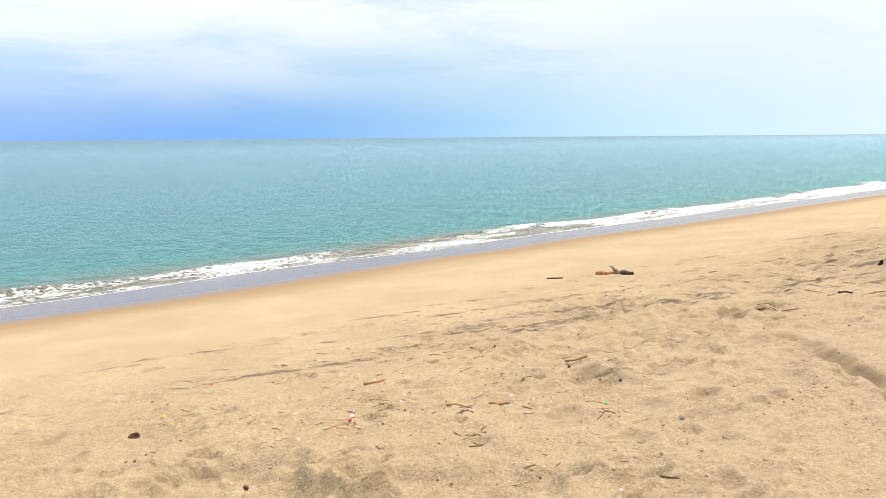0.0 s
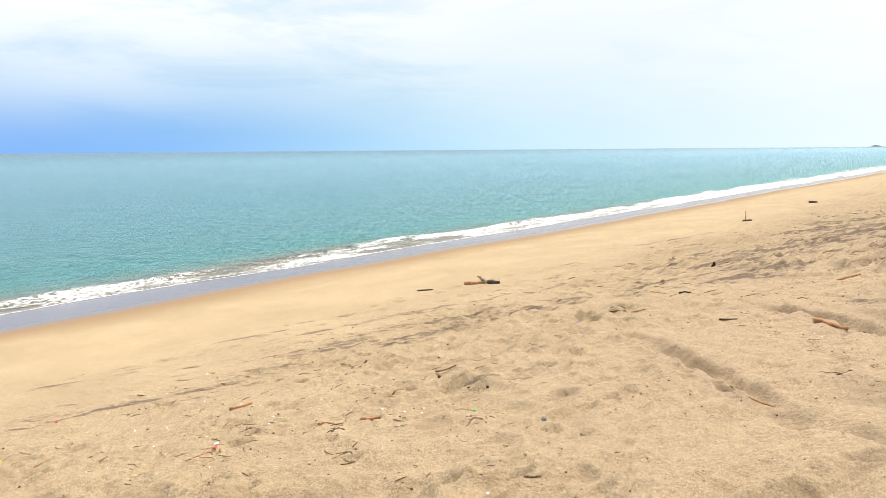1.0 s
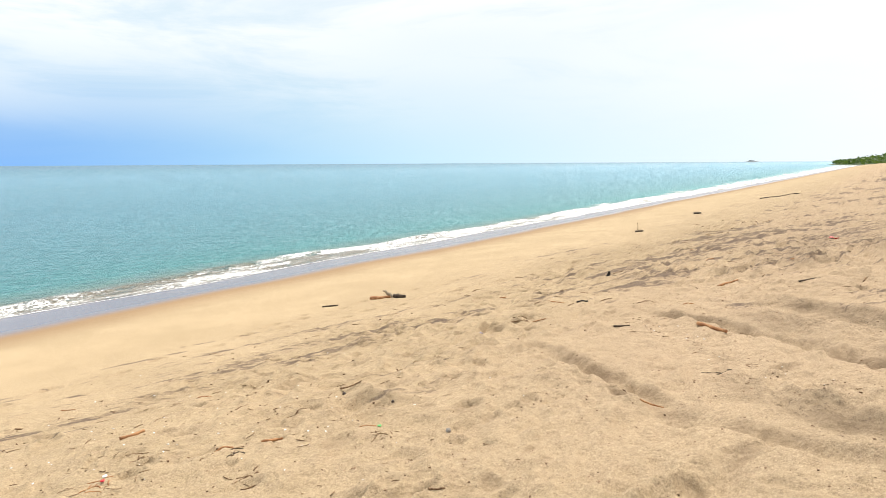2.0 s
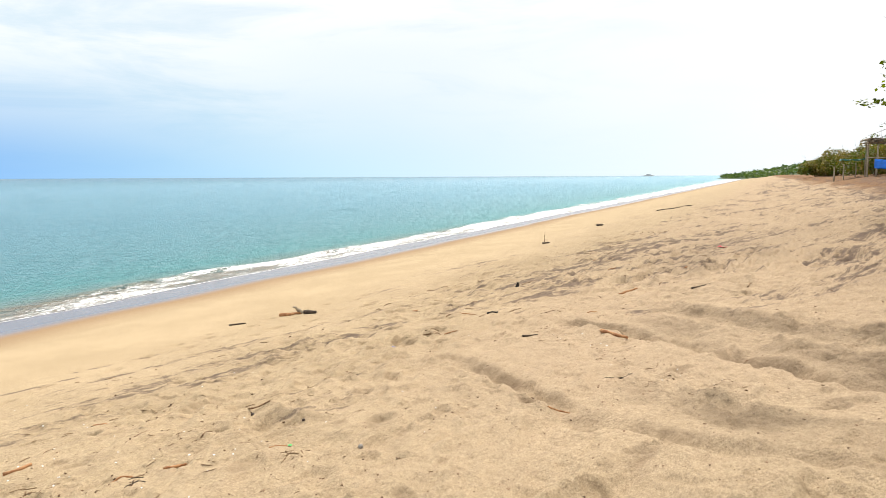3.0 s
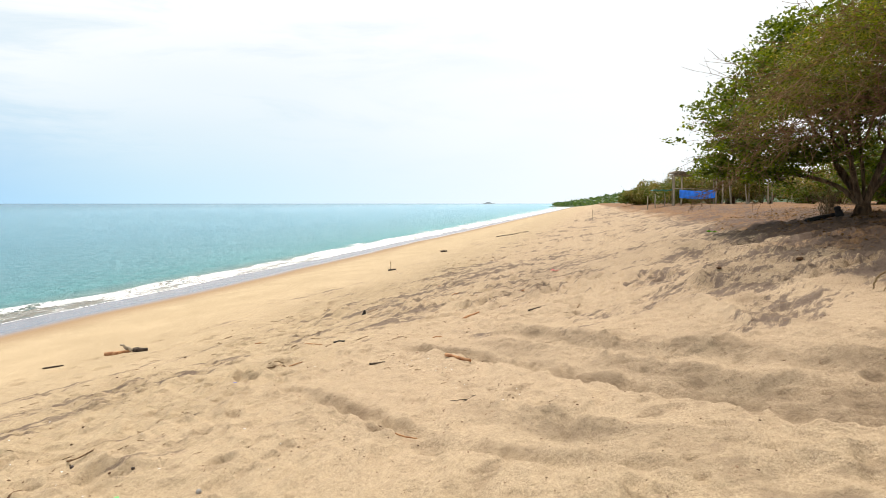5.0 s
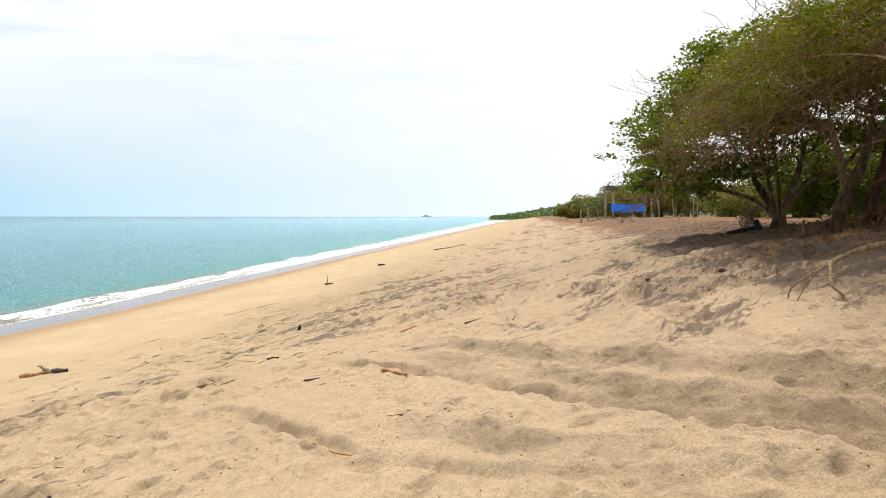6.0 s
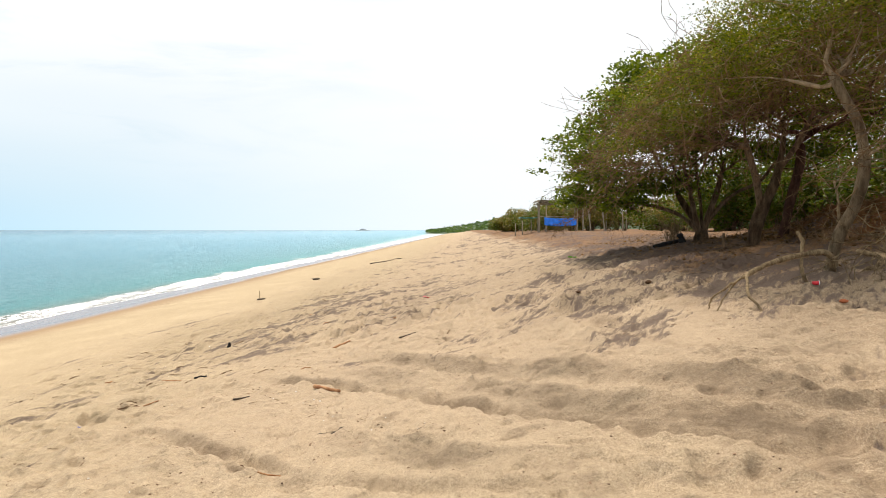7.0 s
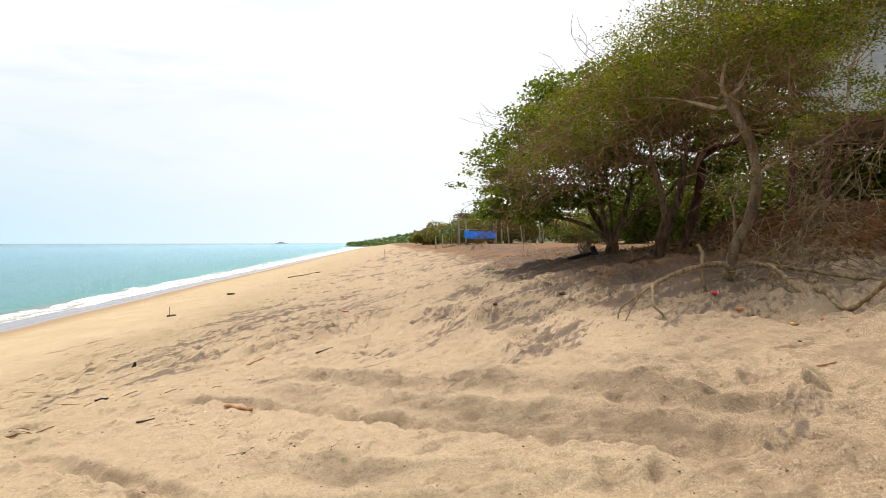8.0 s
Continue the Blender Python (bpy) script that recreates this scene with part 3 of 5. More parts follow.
    rough = (0.12 + 0.88 * smooth(9.0, 5.0, y + 0.5 * fbm(x / 3, y / 3, 2, 3))) * (1 - wet)
    # shade of the overhanging crown, put into the sand's colour
    crown_shade = 0.9 * smooth(-2.5, -3.6, y + 0.5 * fbm(x / 1.2, y / 0.8, 3, 159)) * smooth(12.0, 9.0, x) * smooth(2.0, 4.0, x)
    near_dark = 0.95 * smooth(-0.4, -2.0, y + 0.9 * fbm(x / 1.6, y / 1.4, 4, 155)) * smooth(1.0, 3.0, x) * smooth(6.2, 4.4, x - 0.2 * y + 0.8 * fbm(x / 1.2, y / 1.2, 3, 156))
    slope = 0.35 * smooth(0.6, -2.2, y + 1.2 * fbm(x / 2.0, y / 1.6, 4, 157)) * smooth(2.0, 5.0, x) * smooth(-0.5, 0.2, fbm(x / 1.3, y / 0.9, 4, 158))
    margin = 0.75 * smooth(-3.3, -4.8, y + 0.9 * fbm(x / 1.2, y / 0.9, 4, 161)) * smooth(8.0, 11.0, x)
    layers = {"dark": np.clip(dark, 0, 2), "grit_shade": grit_shade, "wet": wet, "damp": damp, "rough": rough,
              "uneven": trod * (0.16 + 0.84 * smooth(7.5, 12, reach)),
              "berm_shade": np.maximum(np.maximum(crown_shade, near_dark), slope),
              "rubble": rubble * 0.9 + 0.55 * scuffed * near + 0.8 * churned,
              "upper": smooth(4.6, 1.0, y + 0.8 * fbm(x / 2, y / 2, 3, 150)) * smooth(1.0, 6.0, x),
              "earth": np.maximum(np.maximum(smooth(0.03, 0.3, bank), margin), 0.85 * smooth(-9.5, -12.5, y + fbm(x / 3, y / 2, 3, 160)))}
    verts, faces = sheet(xs, ys, z)
    me = mesh("ground", verts, faces, SAND)
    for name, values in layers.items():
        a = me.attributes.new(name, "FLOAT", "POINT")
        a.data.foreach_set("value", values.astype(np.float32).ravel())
    ob = tagged(new("ground", me), "pale yellow beach sand with black streaks, footprints and wheel ruts", "sand", kind="structure")
    return ob, xs, ys, z


GROUND, GROUND_X, GROUND_Y, GROUND_Z = build_beach()


def ground_z(px, py):
    i, j = np.clip(np.searchsorted(GROUND_X, px) - 1, 0, len(GROUND_X) - 2), np.clip(np.searchsorted(GROUND_Y, py) - 1, 0, len(GROUND_Y) - 2)
    u = (px - GROUND_X[i]) / (GROUND_X[i + 1] - GROUND_X[i])
    v = (py - GROUND_Y[j]) / (GROUND_Y[j + 1] - GROUND_Y[j])
    g = GROUND_Z
    return float((g[j, i] * (1 - u) + g[j, i + 1] * u) * (1 - v) + (g[j + 1, i] * (1 - u) + g[j + 1, i + 1] * u) * v)


# ---- the sea ----
def sea_level(x, y):
    edge = 16.7 + 0.6 * fbm(x / 7, x * 0, 3, 200)
    crest = 0.5 + 0.5 * fbm(x / 4, x * 0 + 3, 2, 210)
    z = -0.18 + 0.17 * crest * np.exp(-((y - edge) / np.where(y < edge, 0.16, 0.45)) ** 2)
    calm = smooth(14.5, 19, y)
    return z + calm * (0.020 * fbm(x / 1.6, y / 0.8, 3, 220) + 0.035 * fbm(x / 9, y / 4, 2, 230))


def build_sea():
    xs = graded(-16.0, 48.0, 0.16, (4400, 4500), 1.05)
    ys = 13.2 + np.concatenate([np.arange(0, 7, 0.07), 7 + np.cumsum(0.07 * 1.05 ** np.arange(1, 165))])
    ys = ys[ys < 4650]
    x, y = np.meshgrid(xs, ys)
    verts, faces = sheet(xs, ys, sea_level(x, y))
    tagged(new("water", mesh("water", verts, faces, WATER)), "calm turquoise sea with small ripples", "sea", kind="structure")


def build_foam():
    xs = np.concatenate([np.arange(-16, 60, 0.036), 60 + np.cumsum(0.036 * 1.012 ** np.arange(1, 445))])
    across = np.arange(0, 1, 0.014)
    x, k = np.meshgrid(xs, across)
    lip = 15.18 - 0.35 * fbm(x / 6, x * 0 + 15.5 / 9, 2, 11) + 0.08 * fbm(x / 0.5, x * 0, 3, 301)
    depth = 1.9 + 0.7 * fbm(x / 6, x * 0 + 5, 2, 302) + 0.03 * np.maximum(x - 20, 0)
    y = lip + k * depth
    lace = 1 - np.abs(fbm(x / 0.22, y / 0.13, 4, 310, 0.75)) * 6.5
    body = fbm(x / 1.8, y / 0.5, 4, 320, 0.6)
    edge = 16.7 + 0.6 * fbm(x / 7, x * 0, 3, 200)
    keep = lace * 0.35 + body * 0.9 + 1.0 * np.exp(-(k / 0.05) ** 2) + 0.45 * np.exp(-((y - edge + 0.15) / 0.30) ** 2) - 0.6 * smooth(0.55, 1.0, k) + 0.20 + 0.30 * smooth(12, 30, x)
    z = sea_level(x, y) + 0.012 + 0.03 * np.clip(keep, 0, 1)
    shore = y + 0.35 * fbm(x / 6, y / 9, 2, 11)
    z = np.maximum(z, beach_profile(shore) + 0.006)
    n = np.arange(x.size).reshape(x.shape)
    quads = np.stack([n[:-1, :-1], n[:-1, 1:], n[1:, 1:], n[1:, :-1]], -1)
    alive = (keep[:-1, :-1] + keep[1:, 1:]) / 2 > 0.05
    quads = quads[alive]
    used, back = np.unique(quads, return_inverse=True)
    verts = np.stack([x.ravel(), y.ravel(), z.ravel()], 1)[used]
    me = mesh("sea_foam", verts, back.reshape(quads.shape), FOAM)
    me.attributes.new("thick", "FLOAT", "POINT").data.foreach_set("value", np.clip(keep, 0, 1.2).ravel()[used].astype(np.float32))
    ob = new("sea_foam", me)
    tagged(ob, "lacy white foam where small waves break on the sand", "foam", kind="stuff")


build_sea()
build_foam()


# ---- trees ----
def grow(stems, targets, base_radius, rng, tip=0.004, reach=0.35, weight=0.25):
    """Limbs from stems out to every target: places, parents and radii."""
    nodes, parent, length = [], [], []
    for k, stem in enumerate(stems):
        for q in curve(stem, 4):
            q = np.array(q)
            near = int(np.argmin(np.linalg.norm(np.array(nodes) - q, axis=1))) if nodes else -1
            if nodes and np.linalg.norm(nodes[near] - q) < 0.03:
                continue
            if nodes and q is not None and not np.allclose(q, curve(stem, 4)[0]):
                near = len(nodes) - 1 if k == 0 or np.linalg.norm(nodes[-1] - q) < 0.9 else near
            nodes.append(q)
            parent.append(near)
            length.append(0 if near < 0 else length[near] + np.linalg.norm(q - nodes[near]))
    root = nodes[0]
    low = root[2] + 0.35 * (max(n[2] for n in nodes) - root[2])
    pts = np.zeros((len(targets) * 8 + len(nodes), 3))
    lens = np.zeros(len(pts))
    count = len(nodes)
    pts[:count], lens[:count] = nodes, length
    for target in targets[np.argsort(np.linalg.norm(targets - np.array(nodes).mean(0), axis=1))]:
        gap = np.linalg.norm(pts[:count] - target, axis=1)
        cost = gap + weight * lens[:count] + 6 * (pts[:count, 2] < low)
        k = int(np.argmin(cost))
        a, d = pts[k].copy(), gap[k]
        steps = max(1, min(7, int(d / reach)))
        for i in range(1, steps + 1):
            if count >= len(pts):
                break
            q = a + (target - a) * i / steps
            q[2] += 0.10 * d * math.sin(math.pi * i / steps)
            q += rng.normal(0, 0.035 * min(1, d), 3)
            pts[count], lens[count] = q, lens[k] + d / steps
            parent.append(k)
            k, count = count, count + 1
    pts = pts[:count]
    tips = np.zeros(count)
    child = np.zeros(count, int)
    for k in range(count):
        if parent[k] >= 0:
            child[parent[k]] += 1
    tips[child == 0] = 1
    for k in range(count - 1, 0, -1):
        if parent[k] >= 0:
            tips[parent[k]] += tips[k]
    power = math.log(base_radius / tip) / math.log(max(2, tips[0]))
    return pts, parent, tip * np.maximum(tips, 1) ** power, tips


def limbs_mesh(name, pts, parent, radii, tips, material, keep, rng):
    """Round limbs, each one running on through its stoutest side shoot."""
    follow = {}
    for k, p in enumerate(parent):
        if p >= 0 and (p not in follow or tips[k] > tips[follow[p]]):
            follow[p] = k
    s = Shape()
    for k, p in enumerate(parent):
        if p >= 0 and follow[p] == k and parent[p] != -1:
            continue  # it belongs to a limb that started lower down
        line, size = ([pts[p]], [min(radii[p], radii[k] * 1.25)]) if p >= 0 else ([], [])
        while True:
            if not keep(radii[k]) and line and keep(size[-1]) != keep(radii[k]):
                line.append(pts[k])
                size.append(radii[k])
                break
            line.append(pts[k])
            size.append(radii[k])
            if k not in follow:
                break
            k = follow[k]
        if len(line) > 1 and keep(size[min(1, len(size) - 1)]):
            r = max(size)
            s.tube(line, size, 9 if r > 0.05 else (5 if r > 0.012 else 3), 0.07 if r > 0.03 else 0, rng)
    return s.done(name, material)


def leaves_mesh(name, centres, size, material, rng, slim=0.45, flat=0.5):
    """One folded leaf at each place."""
    n = len(centres)
    way = rng.normal(0, 1, (n, 3))
    way[:, 2] *= flat
    way /= np.linalg.norm(way, axis=1)[:, None]
    side = np.cross(way, rng.normal(0, 1, (n, 3)) * (flat, flat, 1) + (0, 0, 0.8))
    side /= np.linalg.norm(side, axis=1)[:, None] + 1e-9
    length = size * rng.uniform(0.6, 1.3, (n, 1))
    c = np.asarray(centres)
    verts = np.empty((n * 4, 3))
    verts[0::4], verts[2::4] = c - way * length / 2, c + way * length / 2
    verts[1::4], verts[3::4] = c + side * length * slim / 2, c - side * length * slim / 2
    return mesh(name, verts, np.arange(n * 4).reshape(n, 4), material, False)


def in_lobes(lobes, count, rng, shell=0.0):
    """Places scattered in a crown of egg-shaped lobes (x, y, z, half axes)."""
    volume = np.array([a * b * c for _, _, _, a, b, c in lobes])
    out = []
    for lobe, share in zip(lobes, volume / volume.sum()):
        q = rng.normal(0, 1, (max(4, int(count * share)), 3))
        q /= np.linalg.norm(q, axis=1)[:, None]
        q *= (rng.uniform(shell, 1, (len(q), 1))) ** (1 / 3)
        out.append(q * lobe[3:] + lobe[:3])
    return np.concatenate(out)


def whips(pts, count, rng, lengths, lean, spread=0.5, droop=0.0, stout=1.0, kink=0.38):
    """Thin bare shoots that leave the crown's ends."""
    s = Shape()
    for k in rng.choice(len(pts), count):
        p, way = pts[k].copy(), np.array(lean) + rng.normal(0, spread, 3)
        way /= np.linalg.norm(way)
        total, path = rng.uniform(*lengths), [p.copy()]
        steps = 6
        for i in range(steps):
            way = way + rng.normal(0, kink, 3) + np.array((0, 0, -droop))
            way /= np.linalg.norm(way)
            p = p + way * total / steps
            path.append(p.copy())
            if rng.random() < 0.75:
                off = way + rng.normal(0, 0.6, 3)
                q = p + off / np.linalg.norm(off) * total * rng.uniform(0.12, 0.35)
                s.tube([p, (p + q) / 2 + rng.normal(0, 0.02, 3), q], [0.0038 * stout, 0.003 * stout, 0.0018 * stout], 3)
        s.tube(path, list(np.linspace(0.0065 * stout, 0.0024 * stout, len(path))), 3)
    return s


def build_tree(name, label, stems, lobes, base, seed, bark, leaf, twigs, leaves, size, slim, per=0.16, leafless=0.0, bare=None, flat=0.5, slender=0.8):
    rng = np.random.default_rng(seed)
    root = np.array(stems[0][0])
    tree = thing(name, (0, 0, 0), label, "tree")
    pts, parent, radii, tips = grow(stems, in_lobes(lobes, twigs, rng, 0.15), base, rng)
    radii *= np.where((np.linalg.norm(pts[:, :2] - root[:2], axis=1) > 0.45) & (pts[:, 2] > root[2] + 1.2), slender, 1.0)
    radii[0] *= 1.25
    part_mesh("trunk", limbs_mesh("trunk", pts, parent, radii, tips, bark, lambda r: True, rng), tree)
    ends = pts[(tips <= 3)]
    ends = ends[ends[:, 2] > root[2] + 0.9]
    each = 44  # leaves stand in small flat sprays at the ends of the upper twigs
    above = np.array([np.mean(ends[np.hypot(*(ends[:, :2] - e[:2]).T) < 0.7, 2] > e[2] + 0.05) for e in ends])
    lit, ends = ends[above < 1 - leafless], ends[above > 0.25]
    hubs = lit[rng.integers(0, len(lit), leaves // each)] + rng.normal(0, per, (leaves // each, 3)) * (1, 1, 0.5)
    spread = rng.normal(0, 1, (len(hubs) * each, 3)) * (per * 0.72, per * 0.72, per * 0.24)
    centres = np.repeat(hubs, each, axis=0) + spread
    part_mesh("crown", leaves_mesh("crown", centres, size, leaf, rng, slim, flat), tree)
    if bare:
        for count, lengths, lean, spread, droop in bare:
            part_mesh("bare_shoot", whips(ends, count, rng, lengths, lean, spread, droop, 1.2, 0.32).done("bare_shoot", TWIG), tree, "bare grey-brown shoots")
    return tree


build_tree("broadleaf_tree", "broad-leaved green tree with many stems from one base", [
    [(17.89, -6.61, 2.75), (17.91, -6.56, 3.15), (18.06, -6.04, 4.06), (18.13, -5.66, 4.7)],
    [(17.9, -6.62, 2.95), (17.87, -6.60, 3.6), (17.85, -6.5, 4.37), (17.83, -6.4, 5.15)],
    [(17.86, -6.66, 2.95), (17.8, -6.85, 3.48), (17.59, -7.33, 4.04), (17.32, -7.94, 4.41), (17.08, -8.3, 5.08)],
    [(17.88, -6.64, 3.0), (17.80, -6.80, 3.6), (17.76, -6.98, 4.15), (17.67, -7.1, 4.83)],
    [(17.92, -6.55, 3.05), (18.1, -6.10, 3.52), (18.33, -5.25, 3.82), (18.54, -4.35, 3.95)],
    [(17.86, -6.58, 2.98), (17.7, -6.35, 3.6), (17.55, -6.1, 4.5)]],
    [(18.2, -5.05, 5.3, 2.5, 2.25, 1.25), (17.9, -6.2, 6.5, 2.7, 2.35, 1.35), (17.4, -8.5, 6.0, 2.8, 2.6, 1.5), (18.4, -4.4, 4.35, 2.0, 1.5, 0.65), (18.8, -5.2, 4.1, 2.0, 2.2, 0.45), (19.3, -4.4, 3.75, 1.5, 1.3, 0.35)],
    0.20, 21, BARK_BROWN, LEAF_BROAD, 1500, 72000, 0.098, 0.75, 0.22, leafless=0.10, bare=[(170, (0.6, 1.5), (-0.15, 0.8, -0.2), 0.45, 0.03)])
build_tree("thorn_tree", "dark-barked thorn tree with feathery green leaves", [
    [(13.59, -6.07, 2.6), (13.54, -6.2, 3.35), (13.39, -6.45, 4.06), (13.28, -6.54, 4.76), (13.2, -6.54, 5.34)],
    [(13.51, -6.25, 3.47), (13.53, -6.13, 4.19), (13.54, -5.95, 4.79), (13.51, -5.87, 5.26)],
    [(13.31, -6.57, 4.41), (13.14, -6.81, 4.87), (12.96, -6.99, 5.43)]],
    [(13.2, -5.4, 5.6, 2.2, 1.7, 0.95), (12.9, -6.9, 6.2, 2.4, 2.1, 1.0), (13.6, -4.2, 4.8, 1.8, 1.2, 0.7), (13.4, -8.4, 7.0, 1.8, 1.5, 0.5)],
    0.13, 22, BARK_BROWN, LEAF_FEATHER, 1300, 62000, 0.060, 0.5, 0.21, leafless=0.34, bare=[(480, (0.7, 1.9), (-0.15, 0.95, -0.18), 0.36, 0.02)])
build_tree("thorn_tree", "reddish-brown tree trunk behind the thorn trees", [
    [(14.58, -7.16, 2.8), (14.5, -7.3, 3.73), (14.37, -7.44, 4.58), (14.33, -7.36, 5.19)]],
    [(14.0, -8.0, 6.0, 2.0, 2.0, 0.9)], 0.10, 23, BARK_RED, LEAF_FEATHER, 300, 12000, 0.085, 0.42, 0.2)
build_tree("thorn_tree", "grey-barked leaning thorn tree with wide feathery crown", [
    [(8.85, -5.03, 2.35), (8.73, -5.11, 3.03), (8.64, -5.26, 3.42), (8.57, -5.33, 3.88), (8.55, -5.25, 4.42), (8.59, -5.03, 4.88), (8.78, -4.93, 5.31)],
    [(8.57, -5.3, 4.03), (8.43, -5.5, 4.17), (8.24, -5.77, 4.3), (7.9, -6.3, 4.7)],
    [(8.59, -5.31, 3.73), (8.42, -5.57, 3.87), (8.2, -5.9, 3.93), (7.91, -6.32, 3.83)],
    [(8.59, -5.03, 4.88), (9.2, -4.4, 5.2), (10.0, -3.9, 5.35)]],
    [(9.2, -4.9, 5.8, 2.0, 1.25, 0.7), (8.4, -5.7, 5.7, 1.6, 0.9, 0.35), (10.4, -3.9, 5.15, 1.6, 0.85, 0.55), (9.0, -6.3, 6.75, 2.2, 1.8, 0.55), (7.8, -8.0, 6.9, 1.8, 1.6, 0.6), (7.3, -5.7, 4.5, 1.3, 0.9, 0.45)],
    0.075, 24, BARK_GREY, LEAF_FEATHER, 1700, 96000, 0.045, 0.5, 0.18, leafless=0.34, slender=0.42,
    bare=[(300, (0.6, 1.7), (0.3, 0.95, -0.08), 0.42, 0.02), (170, (0.5, 1.2), (0.1, 0.5, -0.25), 0.6, 0.02)])


def build_deadfall():
    """The fallen dead tree under the thorn trees: limbs propped on the sand."""
    rng = np.random.default_rng(31)
    tree = thing("fallen_tree", (0, 0, 0), "dead grey fallen tree with bare branches propped on the sand", "dead tree")
    anchors = []
    for path, r0, r1 in (
            ([(8.55, -4.95, 2.50), (8.42, -4.82, 2.81), (8.3, -4.41, 2.8), (7.98, -3.91, 2.72), (7.62, -3.47, 2.6), (7.53, -3.40, 2.58)], 0.085, 0.045),
            ([(7.53, -3.43, 2.60), (7.59, -3.25, 2.47), (7.64, -3.09, 2.33), (7.66, -3.05, 2.20)], 0.035, 0.015),
            ([(7.62, -3.33, 2.50), (7.56, -3.18, 2.33), (7.52, -3.09, 2.16)], 0.025, 0.014),
            ([(7.53, -3.43, 2.6), (7.23, -3.32, 2.4), (7.05, -3.37, 2.28), (6.98, -3.35, 2.17)], 0.038, 0.018),
            ([(8.43, -4.56, 2.40), (8.47, -4.51, 2.65), (8.48, -4.52, 2.96), (8.5, -4.47, 3.09)], 0.05, 0.042),
            ([(8.74, -5.0, 2.6), (8.74, -5.08, 3.03), (8.73, -5.11, 3.42), (8.74, -5.05, 3.74)], 0.06, 0.025),
            ([(8.23, -5.14, 2.45), (8.04, -5.49, 3.04), (7.89, -5.69, 3.47), (7.7, -5.93, 3.81), (7.41, -6.22, 4.33)], 0.075, 0.016),
            ([(7.96, -5.59, 3.32), (7.93, -5.61, 3.68), (7.93, -5.58, 3.97)], 0.035, 0.02),
            ([(8.1, -4.99, 2.85), (7.8, -5.11, 2.79), (7.03, -4.97, 2.55), (6.3, -4.79, 2.5), (5.81, -4.61, 2.49), (5.65, -4.67, 2.59), (5.41, -4.66, 2.76), (5.28, -4.83, 3.06)], 0.065, 0.04),
            ([(8.03, -5.1, 2.82), (7.59, -5.42, 2.77), (7.11, -5.57, 2.72), (6.65, -5.67, 2.70), (6.0, -5.9, 2.85)], 0.06, 0.03)):
        s = Shape()
        line = curve(path, 7)
        line = [p + rng.normal(0, 0.004, 3) * (0 < k < len(line) - 1) for k, p in enumerate(line)]
        line = [np.array((*p[:2], max(p[2], ground_z(*p[:2]) + (0.3 * r0 if 0 < k < len(line) - 1 else -0.02)))) for k, p in enumerate(line)]
        s.tube(line, list(np.linspace(0.48 * r0, 0.52 * r1, len(line)) * (1 + 0.10 * np.sin(np.arange(len(line)) * 0.7 + r0 * 90))), 10, 0.02, rng)
        anchors += line[2:] if path[0][0] < 8.3 else line[-3:]
        part_mesh("limb", s.done("limb", DEADWOOD), tree)
    anchors = np.array([p for p in anchors if p[1] < -4.9 and p[2] > 2.75])
    brush = whips(anchors, 62, rng, (0.5, 1.6), (-0.35, -0.25, 0.0), 0.65, 0.02, 1.4, 0.42)
    for verts, faces in ((w.verts, w.faces) for w in (whips(anchors, 30, rng, (0.4, 1.1), (0.1, 0.7, 0.05), 0.5, 0.03, 1.3, 0.42),)):
        first = len(brush.verts)
        brush.verts += verts
        brush.faces += [tuple(first + i for i in f) for f in faces]
    part_mesh("brush", brush.done("brush", DEADWOOD), tree, "tangle of thin dead branches")["kind"] = "stuff"


build_deadfall()


def build_shrub(name, label, at, size, seed, leaf, leaves, leaf_size, bark=None, dry=False):
    rng = np.random.default_rng(seed)
    x, y = at
    z = ground_z(x, y)
    w, d, h = size
    shrub = thing(name, (0, 0, 0), label, "shrub", "scrub behind the beach")
    s = Shape()
    tops = []
    for _ in range(9 if not dry else 26):
        end = np.array((x + rng.uniform(-w, w) * 0.7, y + rng.uniform(-d, d) * 0.7, z + h * rng.uniform(0.55, 0.95)))
        foot = np.array((x + rng.normal(0, 0.12), y + rng.normal(0, 0.12), z - 0.08))
        middle = (foot + end) / 2 + rng.normal(0, 0.12, 3)
        line = curve([foot, middle, end], 3)
        s.tube(line, list(np.linspace(0.03 if not dry else 0.015, 0.006, len(line))), 4)
        tops += line[3:]
    part_mesh("stem", s.done("stem", bark or BARK_BROWN), shrub)["kind"] = "stuff"
    if leaves:
        lobes = []
        for _ in range(22):
            u, v = rng.uniform(-1, 1), rng.uniform(-1, 1)
            top = h * (1 - 0.30 * u * u) * rng.uniform(0.25, 1.0)
            lobes.append((x + u * w, y + v * d, z + top * 0.75, w * rng.uniform(0.16, 0.36), d * rng.uniform(0.18, 0.40), h * rng.uniform(0.10, 0.24)))
        s = whips(np.array(tops), 16, rng, (0.4, 1.0), (0, 0.1, 0.9), 0.5, 0.0)
        part_mesh("twigs", s.done("twigs", TWIG), shrub)["kind"] = "stuff"
        part_mesh("crown", leaves_mesh("crown", in_lobes(lobes, leaves, rng, 0.3), leaf_size, leaf, rng, 0.6), shrub)
    else:
        part_mesh("twigs", whips(np.array(tops), 70, rng, (0.25, 0.5), (0, 0.2, 0.7), 0.5, 0.0).done("twigs", DEADWOOD), shrub)
    return shrub


